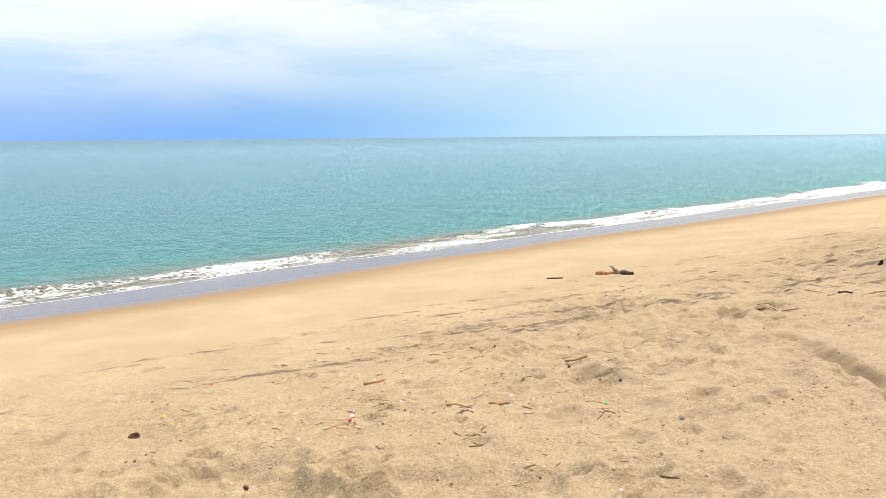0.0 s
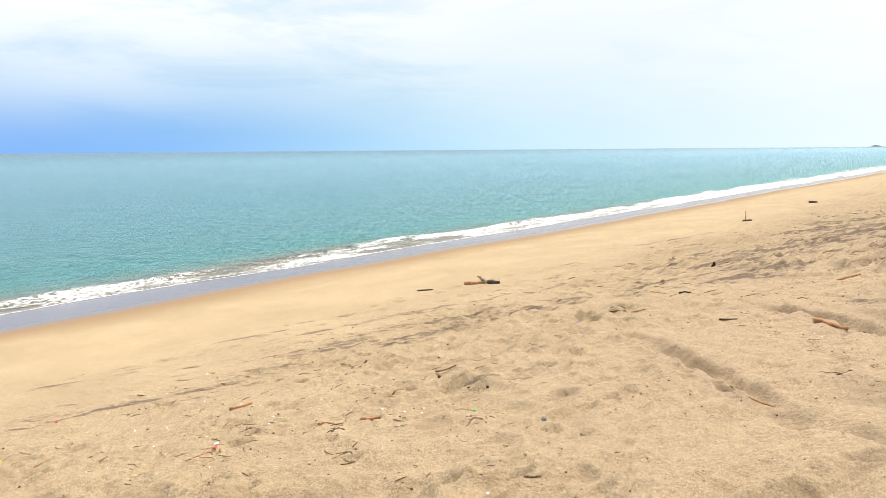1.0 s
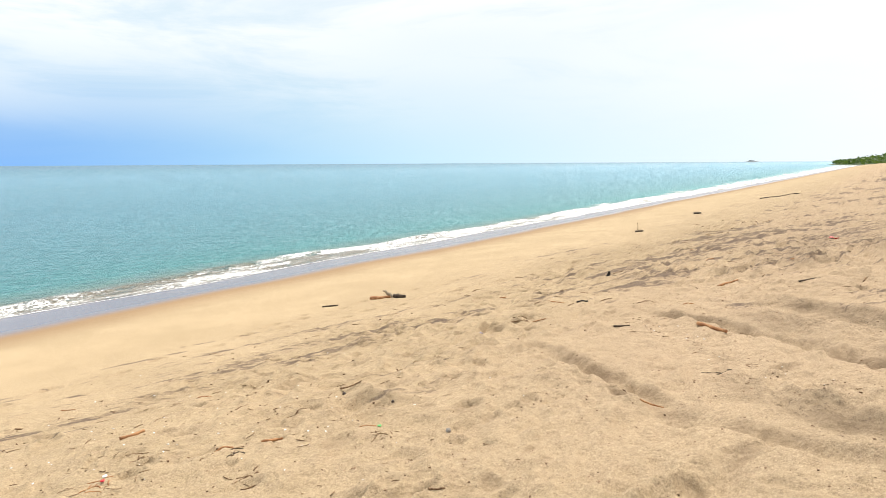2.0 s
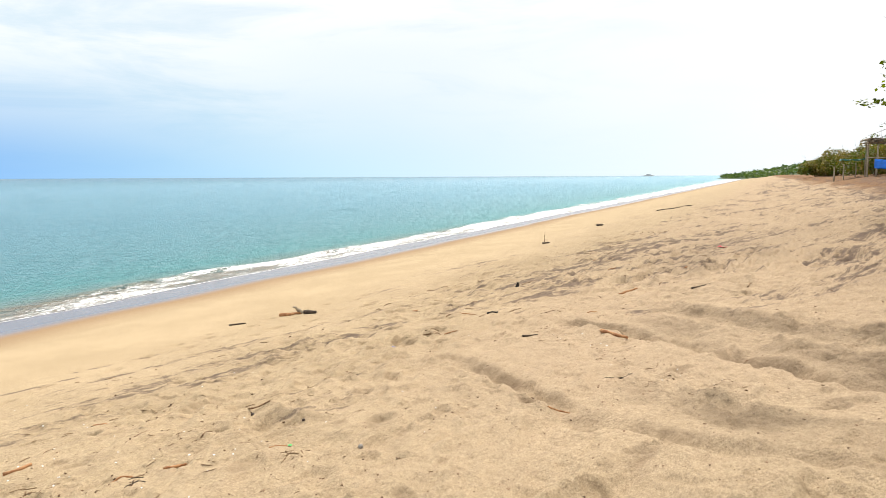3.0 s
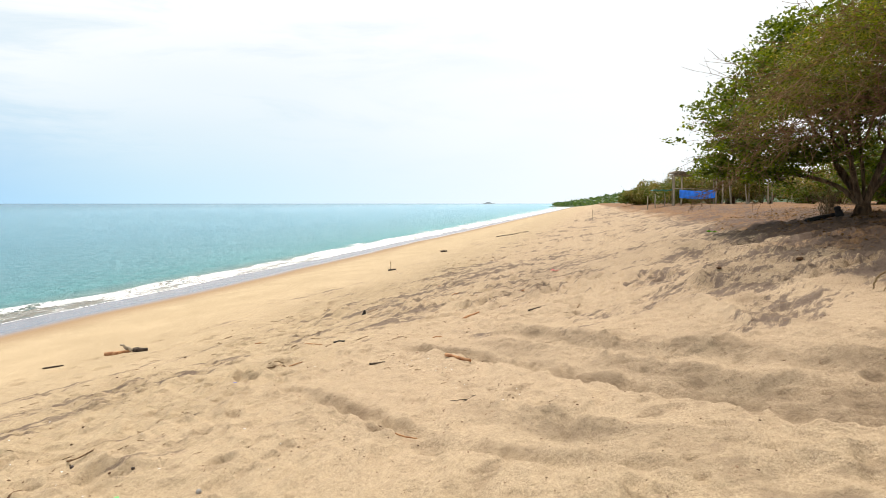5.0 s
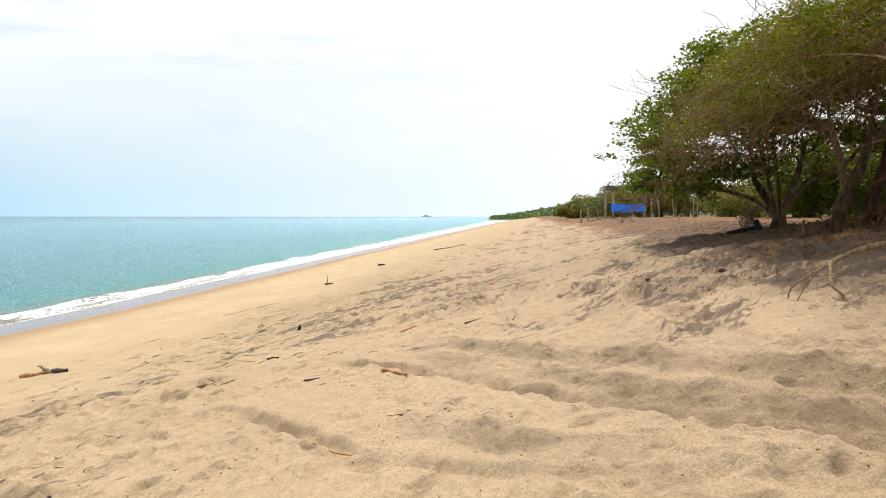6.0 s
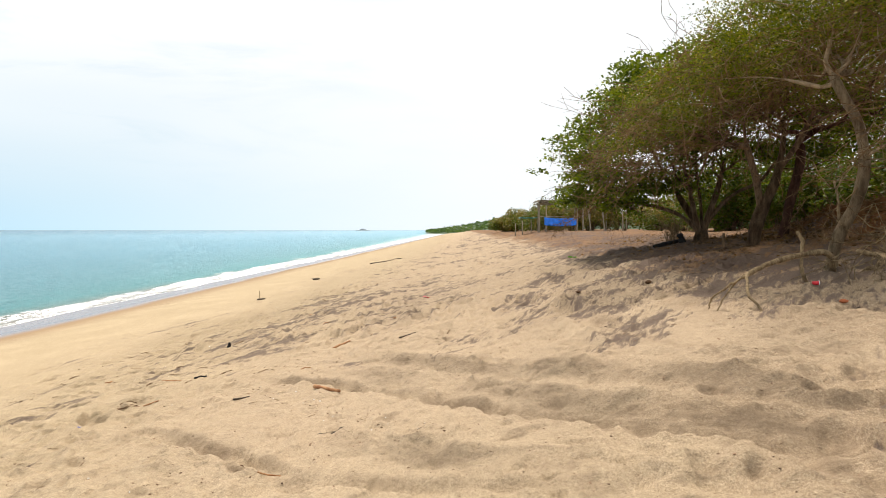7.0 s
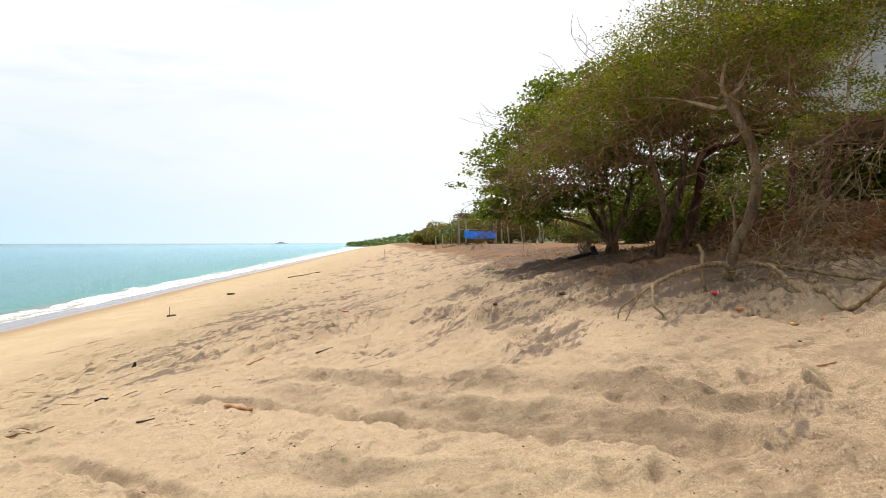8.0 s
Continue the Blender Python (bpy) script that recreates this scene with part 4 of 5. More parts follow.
rng_scrub = np.random.default_rng(77)
for k in range(16):  # green undergrowth behind the trees
    build_shrub("green_shrub", "dense green undergrowth shrub behind the trees", (33 - 1.25 * k + rng_scrub.normal(0, 0.5), -12.5 - 0.42 * k + rng_scrub.normal(0, 0.7)),
                (2.4, 1.8, rng_scrub.uniform(3.4, 5.2)), 400 + k, LEAF_UNDER, 4600, 0.17)
for k in range(18):  # brown scrub along the beach's edge, beyond the shelters
    build_shrub("scrub_bush", "dry green and brown scrub bush beyond the shelters", (104 - 2.5 * k + rng_scrub.normal(0, 0.8), -6.6 - 0.36 * k + rng_scrub.normal(0, 0.4)),
                (3.2, 1.8, min(4.4, 2.3 + 0.2 * k) * rng_scrub.uniform(0.75, 1.15)), 430 + k, LEAF_SCRUB if k % 3 else LEAF_UNDER, 4200, 0.20)
for k in range(7):  # growth behind the raised house
    build_shrub("green_shrub", "dense green undergrowth shrub behind the raised house", (29 - 1.5 * k + rng_scrub.normal(0, 0.4), -17.0 - 1.2 * k + rng_scrub.normal(0, 0.4)),
                (2.2, 2.0, rng_scrub.uniform(5.0, 6.2)), 500 + k, LEAF_UNDER, 3800, 0.18)
for k in range(9):  # scrub close behind the shelters
    build_shrub("scrub_bush", "green scrub bush behind the pole shelters", (66.5 - 0.9 * k + rng_scrub.normal(0, 0.5), -8.5 - 1.9 * k + rng_scrub.normal(0, 0.5)),
                (2.4, 2.2, rng_scrub.uniform(2.4, 3.6)), 450 + k, LEAF_SCRUB if k % 2 else LEAF_UNDER, 4200, 0.18)
for k in range(8):  # low green growth between the trees and the shelters
    build_shrub("green_shrub", "low green shrub between the trees and the shelters", (52 - 3.2 * k + rng_scrub.normal(0, 0.5), -15.5 + 0.25 * k + rng_scrub.normal(0, 0.5)),
                (2.4, 1.9, rng_scrub.uniform(2.0, 3.4)), 480 + k, LEAF_UNDER if k % 3 else LEAF_SCRUB, 4600, 0.16)
build_shrub("dry_bush", "leafless pale brown bush under the tree", (18.8, -6.15), (0.35, 0.4, 0.62), 460, None, 0, 0, DEADWOOD, True)


# ---- shelters ----
def pole(parent, a, b, r, name="post", material=None, rng=random):
    s = Shape()
    a, b = Vector(a), Vector(b)
    line = [a.lerp(b, k / 4) + Vector((rng.uniform(-1, 1), rng.uniform(-1, 1), rng.uniform(-1, 1))) * r * 0.5 for k in range(5)]
    s.tube(line, [r, r * 0.97, r * 0.93, r * 0.9, r * 0.85], 7)
    return part_mesh(name, s.done(name, material or POLE), parent)


def build_shelters():
    hut = thing("beach_shelter", (0, 0, 0), "rough pole shelter with stick roof and blue tarpaulin wall", "shelter")
    g = ground_z
    for x, y, h in ((59.6, -7.1, 2.5), (59.4, -7.7, 2.5), (59.2, -10.4, 2.4), (59.1, -10.9, 2.4), (61.6, -7.2, 2.45), (61.4, -10.6, 2.4)):
        pole(hut, (x, y, g(x, y) - 0.3), (x + random.uniform(-0.05, 0.05), y, 3.0 + h), 0.07)
    for x, y, h in ((58.9, -11.6, 1.9), (58.7, -12.8, 1.7)):
        pole(hut, (x, y, g(x, y) - 0.3), (x, y + 0.25, 3.0 + h), 0.06)
    for x in (59.4, 61.5):
        pole(hut, (x, -6.9, 5.48), (x, -11.3, 5.42), 0.05, "beam")
    pole(hut, (59.5, -7.0, 4.35), (59.3, -11.0, 4.25), 0.04, "rail")
    roof = Shape()
    for k in range(210):
        y = -7.0 - 4.5 * (k % 70) / 70 + random.uniform(-0.05, 0.05)
        z = 5.48 + 0.10 * (k // 70) + random.uniform(-0.05, 0.12)
        roof.tube([(59.1 + random.uniform(-0.25, 0.2), y, z), (60.5, y + random.uniform(-0.2, 0.2), z + 0.05), (62.2 + random.uniform(-0.3, 0.3), y + random.uniform(-0.3, 0.3), z + 0.03)], [0.04, 0.045, 0.03], 4)
    part_mesh("roof", roof.done("roof", THATCH), hut, "roof of dry sticks and palm")
    tarp = Shape()
    cols, rows = 24, 8
    grid = [[(59.25 + 0.05 * math.sin(c * 1.3) + 0.03 * math.sin(r * 2 + c), -7.5 - 2.95 * c / cols, 4.24 - 0.10 * math.sin(math.pi * c / cols) + 0.02 * math.sin(c * 2.1) - 0.70 * r / rows) for c in range(cols + 1)] for r in range(rows + 1)]
    base = len(tarp.verts)
    for line in grid:
        tarp.verts += line
    for r in range(rows):
        for c in range(cols):
            a = base + r * (cols + 1) + c
            tarp.faces.append((a, a + 1, a + cols + 2, a + cols + 1))
    sheet_ob = part_mesh("tarpaulin", tarp.done("tarpaulin", TARP), hut, "sagging bright blue tarpaulin")
    sheet_ob.modifiers.new("thickness", "SOLIDIFY").thickness = 0.01
    lean = thing("awning", (0, 0, 0), "low teal netting awning on short poles", "awning")
    for x, y, h in ((60.5, -5.0, 1.15), (60.0, -5.6, 1.25), (61.9, -6.6, 1.15), (61.5, -5.1, 1.1)):
        pole(lean, (x, y, g(x, y) - 0.3), (x, y, g(x, y) + h), 0.05)
    net = Shape()
    for k in range(8):
        for j in range(5):
            p = lambda a, b: (59.9 + 2.1 * b / 5, -5.4 - 1.6 * a / 8, 4.25 + 0.05 * math.sin(a * 1.9) - 0.08 * math.sin(math.pi * b / 5))
            net.quad(p(k, j), p(k + 1, j), p(k + 1, j + 1), p(k, j + 1))
    part_mesh("netting", net.done("netting", TEAL), lean).modifiers.new("thickness", "SOLIDIFY").thickness = 0.012
    frame_ob = thing("pole_frame", (0, 0, 0), "bare pole frame with sagging palm thatch", "shelter")
    for x, y, h in ((58.3, -14.25, 2.2), (58.0, -15.9, 2.1), (57.75, -16.4, 2.35), (57.7, -16.75, 2.0), (60.0, -15.0, 2.1), (60.2, -13.2, 2.0), (60.4, -11.8, 1.9)):
        pole(frame_ob, (x, y, g(x, y) - 0.3), (x, y + random.uniform(-0.06, 0.06), 3.0 + h), 0.06)
    pole(frame_ob, (58.2, -12.6, 5.20), (57.6, -17.6, 5.15), 0.05, "beam")
    pole(frame_ob, (57.9, -16.0, 4.55), (57.6, -17.8, 4.6), 0.045, "rail")
    thatch = Shape()
    rng = random.Random(5)
    for k in range(240):
        y = -12.2 - 4.0 * rng.random()
        fall = 0.9 * math.exp(-((y + 15.1) / 0.5) ** 2)
        a = (58.6 + rng.uniform(-0.4, 1.4), y, 5.25 + rng.uniform(-0.05, 0.12))
        thatch.tube([a, (a[0] + rng.uniform(-0.5, 0.5), a[1] + rng.uniform(-0.5, 0.5), a[2] - rng.uniform(0, 0.12) - fall * rng.random())], [0.025, 0.01], 3)
    part_mesh("thatch", thatch.done("thatch", DARKWOOD), frame_ob, "dark hanging palm thatch")


build_shelters()


# ---- the house on stilts ----
WALL = plain_material("grey_render", (0.42, 0.42, 0.41), 0.85, 0.2, 0.12, 2.0)
MAROON = plain_material("maroon_paint", (0.075, 0.014, 0.011), 0.45, 0.4, 0.25, 5.0)
GLASS, _, _glass, _ = surface("window_glass", 0.04, 0.5)
_glass.inputs["Base Color"].default_value = (0.03, 0.04, 0.045, 1)


def build_house():
    house = thing("house", (0, 0, 0), "grey rendered house raised on maroon posts and beams", "house")
    ux, uy = -0.56, -0.83  # along the front, away from the beach
    turn = math.atan2(uy, ux)
    ox, oy = 18.26, -12.03
    def spot(a, b):
        return ox + ux * a + uy * b * 0 + 0.83 * b, oy + uy * a - 0.56 * b
    def block(name, a0, a1, b0, b1, z0, z1, material, label=""):
        s = Shape()
        x, y = spot((a0 + a1) / 2, (b0 + b1) / 2)
        s.box((x, y, (z0 + z1) / 2), (abs(a1 - a0), abs(b1 - b0), z1 - z0), turn)
        ob = part_mesh(name, s.done(name, material, False), house, label)
        bevel = ob.modifiers.new("worn_edge", "BEVEL")
        bevel.width, bevel.segments = 0.015, 2
        return ob
    block("wall", 0, 8, 0, 6, 6.75, 9.6, WALL)
    block("beam", -0.25, 8.2, -0.12, 0.12, 6.45, 6.75, MAROON, "maroon painted beam")
    block("beam", -0.25, 0.0, -0.12, 6, 6.35, 6.75, MAROON, "maroon painted beam")
    block("floor_slab", 0.0, 8, 0.12, 6, 6.5, 6.75, WALL)
    for a, b in ((0.1, 0.3), (1.0, 0.3), (2.6, 0.3), (6.9, 0.3), (0.1, 5.5), (4.3, 5.5)):
        x, y = spot(a, b)
        block("post", a - 0.09, a + 0.09, b - 0.09, b + 0.09, ground_z(x, y) - 0.3, 6.4, MAROON, "maroon painted post")
    block("roof", -0.5, 8.5, -0.6, 6.5, 9.6, 9.75, MAROON)
    window = block("window", 3.4, 5.2, -0.03, 0.05, 7.7, 9.1, MAROON)
    pane = block("pane", 3.5, 5.1, -0.045, -0.03, 7.8, 9.0, GLASS)
    pane.parent = window


build_house()


# ---- far coast ----
def build_headland():
    rng = np.random.default_rng(91)
    head = thing("headland", (0, 0, 0), "low wooded headland far along the beach", "headland", kind="structure")
    xs, ys = np.linspace(380, 900, 60), np.linspace(-330, 52, 60)
    x, y = np.meshgrid(xs, ys)
    out = smooth(-330, -250, y) * smooth(52, 36, y + 0.03 * (x - 700)) * smooth(380, 470, x + 3.0 * (y - 20) * 0) * smooth(900, 850, x)
    rise = np.interp(y, [-330, -60, -36, -24, -6, 17, 40, 52], [16, 13, 12, 9.5, 6.5, 3.5, 1.5, -1.0])
    z = -1.2 + out * (rise + 2.0 * fbm(x / 40, y / 30, 3, 500)) * smooth(430, 640, x - 2.2 * (y + 0))
    verts, faces = sheet(xs, ys, z)
    part_mesh("slope", mesh("slope", verts, faces, LEAF_FAR), head)
    n = 44000
    px, py = rng.uniform(430, 860, n), rng.uniform(-300, 48, n)
    i, j = np.searchsorted(xs, px) - 1, np.searchsorted(ys, py) - 1
    pz = z[j, i]
    keep = pz > 0.5
    c = np.stack([px, py, pz + rng.uniform(0.0, 4.0, n) * (0.5 + 0.5 * lattice(px / 9, py / 9, 510))], 1)[keep]
    part_mesh("woods", leaves_mesh("woods", c, 2.2, LEAF_FAR, rng, 0.8, 0.7), head)
    isle = thing("island", (0, 0, 0), "small rocky island on the horizon", "island", kind="structure")
    ix, iy = np.linspace(2900, 3040, 24), np.linspace(412, 490, 60)
    x, y = np.meshgrid(ix, iy)
    hump = np.interp(y, [412, 420, 440, 452, 456, 466, 490], [0, 1.5, 5, 9.5, 9.8, 4.5, 0]) * smooth(2900, 2950, x) * smooth(3040, 2990, x)
    verts, faces = sheet(ix, iy, -1.5 + hump * 1.0 + 1.5 * fbm(x / 9, y / 9, 3, 520) * (hump > 1))
    part_mesh("rock", mesh("rock", verts, faces, FAR_ROCK), isle)


FAR_ROCK = plain_material("far_rock", (0.16, 0.19, 0.21), 0.9, 0.1, 0.2, 0.05)
build_headland()


# ---- things on the sand ----
def lying(name, at, length, radius, turn, material, label, bend=0.06, rise=0.0, category="driftwood", group="", sides=7, sink=0.35):
    """A stick that lies on the sand, following it."""
    rng = random.Random(int(at[0] * 1000 + at[1] * 77))
    c, s = math.cos(radians(turn)), math.sin(radians(turn))
    path, radii = [], []
    sway = rng.uniform(-bend, bend) * length
    for k in range(7):
        t = k / 6
        along_it, off = (t - 0.5) * length, sway * math.sin(math.pi * t) + rng.uniform(-1, 1) * radius * 0.4
        x, y = at[0] + along_it * c - off * s, at[1] + along_it * s + off * c
        path.append((x, y, ground_z(x, y) + radius * (1 - 2 * sink) + rise * t))
        radii.append(radius * (1.0 - 0.3 * t) * rng.uniform(0.88, 1.1))
    ends = (path[0][2], path[-1][2])
    if length < 1.2:  # short pieces are stiff: bridge the hollows
        path = [(p[0], p[1], max(p[2] * 0.12 + 0.88 * (ends[0] + (ends[1] - ends[0]) * k / 6), ground_z(p[0], p[1]) + radius * 0.1)) for k, p in enumerate(path)]
    shape = Shape()
    shape.tube(path, radii, sides, 0.10, rng)
    return tagged(new(name, shape.done(name, material)), label, category, group)


def pebble(name, at, size, material, label, category, seed=0, sink=0.25, group=""):
    """A rounded, uneven lump."""
    bm = bmesh.new()
    bmesh.ops.create_icosphere(bm, subdivisions=3, radius=0.5)
    for v in bm.verts:
        n = noise.noise(v.co * 2.3 + Vector((seed * 3.1, 0, 0))) * 0.20 + noise.noise(v.co * 6 + Vector((0, seed, 0))) * 0.06
        v.co = Vector((v.co.x * size[0], v.co.y * size[1], v.co.z * size[2])) * (1 + n)
    me = bpy.data.meshes.new(name)
    bm.to_mesh(me)
    bm.free()
    me.materials.append(material)
    me.polygons.foreach_set("use_smooth", [True] * len(me.polygons))
    ob = tagged(new(name, me), label, category, group)
    ob.location = (*at, ground_z(*at) + size[2] * (0.5 - sink))
    ob.rotation_euler = (0.1, -0.1, seed * 1.7)
    return ob


LITTER = bark_material("weathered_twig", (0.13, 0.072, 0.040), (0.36, 0.23, 0.13), 30)
HUSK = plain_material("coconut_husk", (0.115, 0.06, 0.03), 0.9, 0.2, 0.4, 30, 0.6)
NUT = plain_material("dark_seed", (0.05, 0.03, 0.02), 0.6, 0.4, 0.3, 40)
RED = plain_material("red_plastic", (0.62, 0.02, 0.03), 0.4, 0.5, 0.15, 15)
WHITE = plain_material("white_plastic", (0.75, 0.74, 0.72), 0.5, 0.4, 0.1, 15)
YELLOW = plain_material("yellow_plastic", (0.75, 0.42, 0.02), 0.45, 0.5, 0.15, 15)
GREEN = plain_material("green_plastic", (0.10, 0.50, 0.12), 0.45, 0.5, 0.2, 15)
BLUE = plain_material("blue_plastic", (0.02, 0.08, 0.45), 0.45, 0.5, 0.2, 15)
CLAY = plain_material("fired_clay", (0.42, 0.13, 0.055), 0.9, 0.2, 0.3, 12, 0.5)
STONE = plain_material("grey_stone", (0.30, 0.27, 0.24), 0.85, 0.3, 0.25, 25, 0.4)
CHAR = plain_material("charred_wood", (0.022, 0.020, 0.019), 0.9, 0.2, 0.5, 12, 0.7)


def husk(at, size, turn, label):
    """A split coconut husk, lying open."""
    s = Shape()
    rng = random.Random(3)
    rings, cols = 7, 14
    for layer, scale in ((0, 1.0), (1, 0.72)):
        for r in range(rings):
            a = math.pi * 0.5 * r / (rings - 1)
            for c in range(cols):
                b = 2 * math.pi * c / cols
                lip = 1 + (0.22 * math.sin(b * 2) + rng.uniform(-0.08, 0.08)) * (1 - r / rings)
                s.verts.append((size * scale * math.cos(a) * math.cos(b) * 0.62, size * scale * math.cos(a) * math.sin(b) * 0.45, size * 0.42 * (1 - scale * math.sin(a)) * lip))
        base = layer * rings * cols
        for r in range(rings - 1):
            for c in range(cols):
                q = (base + r * cols + c, base + r * cols + (c + 1) % cols, base + (r + 1) * cols + (c + 1) % cols, base + (r + 1) * cols + c)
                s.faces.append(q if layer else q[::-1])
    for c in range(cols):
        s.faces.append((c, (c + 1) % cols, rings * cols + (c + 1) % cols, rings * cols + c))
    ob = tagged(new("coconut_husk", s.done("coconut_husk", HUSK)), label, "coconut husk")
    ob.location, ob.rotation_euler = (*at, ground_z(*at) - 0.012), (0.25, 0.15, radians(turn))


def scrap(name, at, size, material, label, turn=0.0):
    """A small bent piece of plastic or leaf."""
    s = Shape()
    n = 6
    for r in range(n):
        for c in range(n):
            u, v = c / (n - 1) - 0.5, r / (n - 1) - 0.5
            edge = 1 - 0.35 * (abs(u * 2) ** 3) * abs(v * 2)
            s.verts.append((u * size * 1.5 * edge, v * size * edge, size * (0.55 * u * u + 0.35 * v * v * v + 0.10 * math.sin(7 * u + 3 * v)) + 0.008))
    for r in range(n - 1):
        for c in range(n - 1):
            a = r * n + c
            s.faces.append((a, a + 1, a + n + 1, a + n))
    ob = tagged(new(name, s.done(name, material)), label, "litter")
    ob.modifiers.new("thickness", "SOLIDIFY").thickness = 0.003
    ob.location, ob.rotation_euler = (*at, ground_z(*at)), (0, 0, radians(turn))
    return ob


def root_wood(at, path, r0, r1, material, label, name="driftwood_root"):
    s = Shape()
    line = curve([(at[0] + p[0], at[1] + p[1], ground_z(*at) + p[2]) for p in path], 5)
    s.tube(line, list(np.linspace(r0, r1, len(line))), 9, 0.14, random.Random(9))
    return tagged(new(name, s.done(name, material)), label, "driftwood")


# the driftwood heap on the open sand
lying("driftwood_log", (8.66, 6.95), 0.36, 0.042, -62, DRIFTWOOD, "broken reddish driftwood log on the open sand", 0.1)
root_wood((8.74, 6.84), [(0.0, -0.08, 0.03), (-0.01, -0.03, 0.08), (0.0, 0.03, 0.07), (0.0, 0.06, 0.11), (0.0, 0.12, 0.115)], 0.026, 0.016, POLE, "pale curved root upon the driftwood log")
lying("driftwood_log", (8.80, 6.64), 0.20, 0.048, -65, DARKWOOD, "short dark waterlogged log by the driftwood heap", 0.03)
lying("driftwood_log", (8.84, 6.82), 0.20, 0.045, -30, DARKWOOD, "dark bark piece behind the driftwood log", 0.03)
lying("driftwood_stick", (7.9, 7.41), 0.26, 0.020, -48, DARKWOOD, "straight dark stick alone on the smooth sand")
# pieces nearer the feet
lying("driftwood_stick", (2.61, 4.40), 0.17, 0.017, -12, DRIFTWOOD, "crooked brown driftwood stick in a hollow", 0.25)
lying("driftwood_stick", (2.99, 3.32), 0.15, 0.012, -18, DRIFTWOOD, "straight brown stick on trodden sand", 0.02)
lying("driftwood_stick", (2.73, 3.51), 0.125, 0.011, -40, DRIFTWOOD, "short brown stick on trodden sand", 0.02)
lying("driftwood_stick", (2.78, 3.42), 0.08, 0.006, -20, LITTER, "thin dark stick beside a brown one", 0.02)
lying("driftwood_stick", (1.32, 4.72), 0.14, 0.005, 15, DRIFTWOOD, "thin straw-coloured stalk on the sand", 0.02)
lying("driftwood_stick", (3.52, 3.55), 0.16, 0.007, -5, LITTER, "twisted dark twig on trodden sand", 0.2)
lying("driftwood_stick", (3.44, 2.83), 0.14, 0.006, -15, DRIFTWOOD, "thin twig beside a green plastic scrap", 0.2)
lying("driftwood_stick", (4.42, 1.12), 0.16, 0.007, -62, DRIFTWOOD, "thin reddish stick in the wheel rut", 0.06)
lying("driftwood_stick", (6.84, 2.14), 0.17, 0.010, -75, DARKWOOD, "dark straight stick beside the wheel rut", 0.03)
lying("driftwood_stick", (9.70, 1.60), 0.26, 0.020, -72, DRIFTWOOD, "brown stick on rippled sand", 0.04)
lying("driftwood_stick", (9.80, 0.62), 0.26, 0.013, -70, DARKWOOD, "dark stick on a hump of sand", 0.05)
lying("driftwood_log", (6.84, 1.23), 0.42, 0.021, -130, DRIFTWOOD, "orange-brown driftwood piece lying on a wheel rut's edge", 0.04, sink=0.0)
pebble("bark_piece", (7.10, 1.36), (0.17, 0.09, 0.05), DRIFTWOOD, "orange rotten bark piece beside driftwood", "bark", 2)
lying("driftwood_log", (8.46, 3.23), 0.15, 0.017, -70, CHAR, "short charred wood block on streaked sand", 0.02)
root_wood((10.74, 3.67), [(0, 0.02, -0.02), (0.01, 0.0, 0.04), (-0.01, -0.01, 0.085)], 0.036, 0.016, CHAR, "small charred stump upright in the sand", "charred_stump")
for k, (dx, dy, n, turn) in enumerate(((0, 0, 0.22, -70), (0.12, 0.05, 0.18, -60), (-0.05, -0.09, 0.15, -85))):
    lying("driftwood_stick", (7.15 + dx, 3.53 + dy), n, 0.008, turn, LITTER, "dark stick in a small heap of sticks", 0.05)
lying("driftwood_stick", (44.6, 4.95), 5.2, 0.045, -18, DARKWOOD, "long thin dark pole washed up on the beach", 0.03)
root_wood((21.1, 6.39), [(0, 0, -0.05), (0.02, 0, 0.15), (-0.02, 0, 0.30)], 0.012, 0.008, DEADWOOD, "thin upright stake beside a lump of wood", "stake")
lying("driftwood_log", (21.05, 6.32), 0.26, 0.045, -75, DARKWOOD, "dark lump of driftwood by a stake", 0.05)
root_wood((57.5, -0.3), [(0, 0, -0.1), (0.02, 0, 0.5), (0.0, 0.02, 0.98)], 0.022, 0.016, POLE, "thin pale stake upright in the far sand", "stake")
lying("driftwood_log", (29.95, 6.54), 0.28, 0.07, -60, DARKWOOD, "dark driftwood block far along the beach", 0.03)
husk((0.87, 4.81), 0.072, 20, "dark split coconut husk on the sand")
pebble("seed_pod", (1.17, 3.42), (0.036, 0.030, 0.026), NUT, "round dark seed pod on the sand", "seed", 1)
pebble("seed_pod", (4.05, 3.61), (0.034, 0.03, 0.026), NUT, "round dark seed pod on the sand", "seed", 2)
pebble("seed_pod", (4.02, 3.06), (0.028, 0.024, 0.022), NUT, "round dark seed pod on the sand", "seed", 3)
pebble("stone", (3.55, 2.22), (0.045, 0.034, 0.03), STONE, "smooth grey stone on the sand", "stone", 4)
pebble("clod", (4.64, 1.40), (0.06, 0.045, 0.035), HUSK, "dark brown clod in the wheel rut", "clod", 5)
pebble("clod", (11.25, -3.36), (0.11, 0.085, 0.065), HUSK, "dark brown clod on shaded sand", "clod", 6)
pebble("clod", (10.84, -2.10), (0.10, 0.07, 0.045), HUSK, "dark brown clod on streaked sand", "clod", 7)
pebble("brick_piece", (6.90, -4.16), (0.09, 0.06, 0.045), CLAY, "broken orange clay brick piece", "brick", 8)
pebble("coconut", (6.28, -3.94), (0.095, 0.07, 0.065), DRIFTWOOD, "pale fibrous coconut husk on the sand", "coconut husk", 9)
lying("driftwood_stick", (5.08, -3.70), 0.12, 0.006, -140, CHAR, "short charred stick on smooth sand", 0.02)
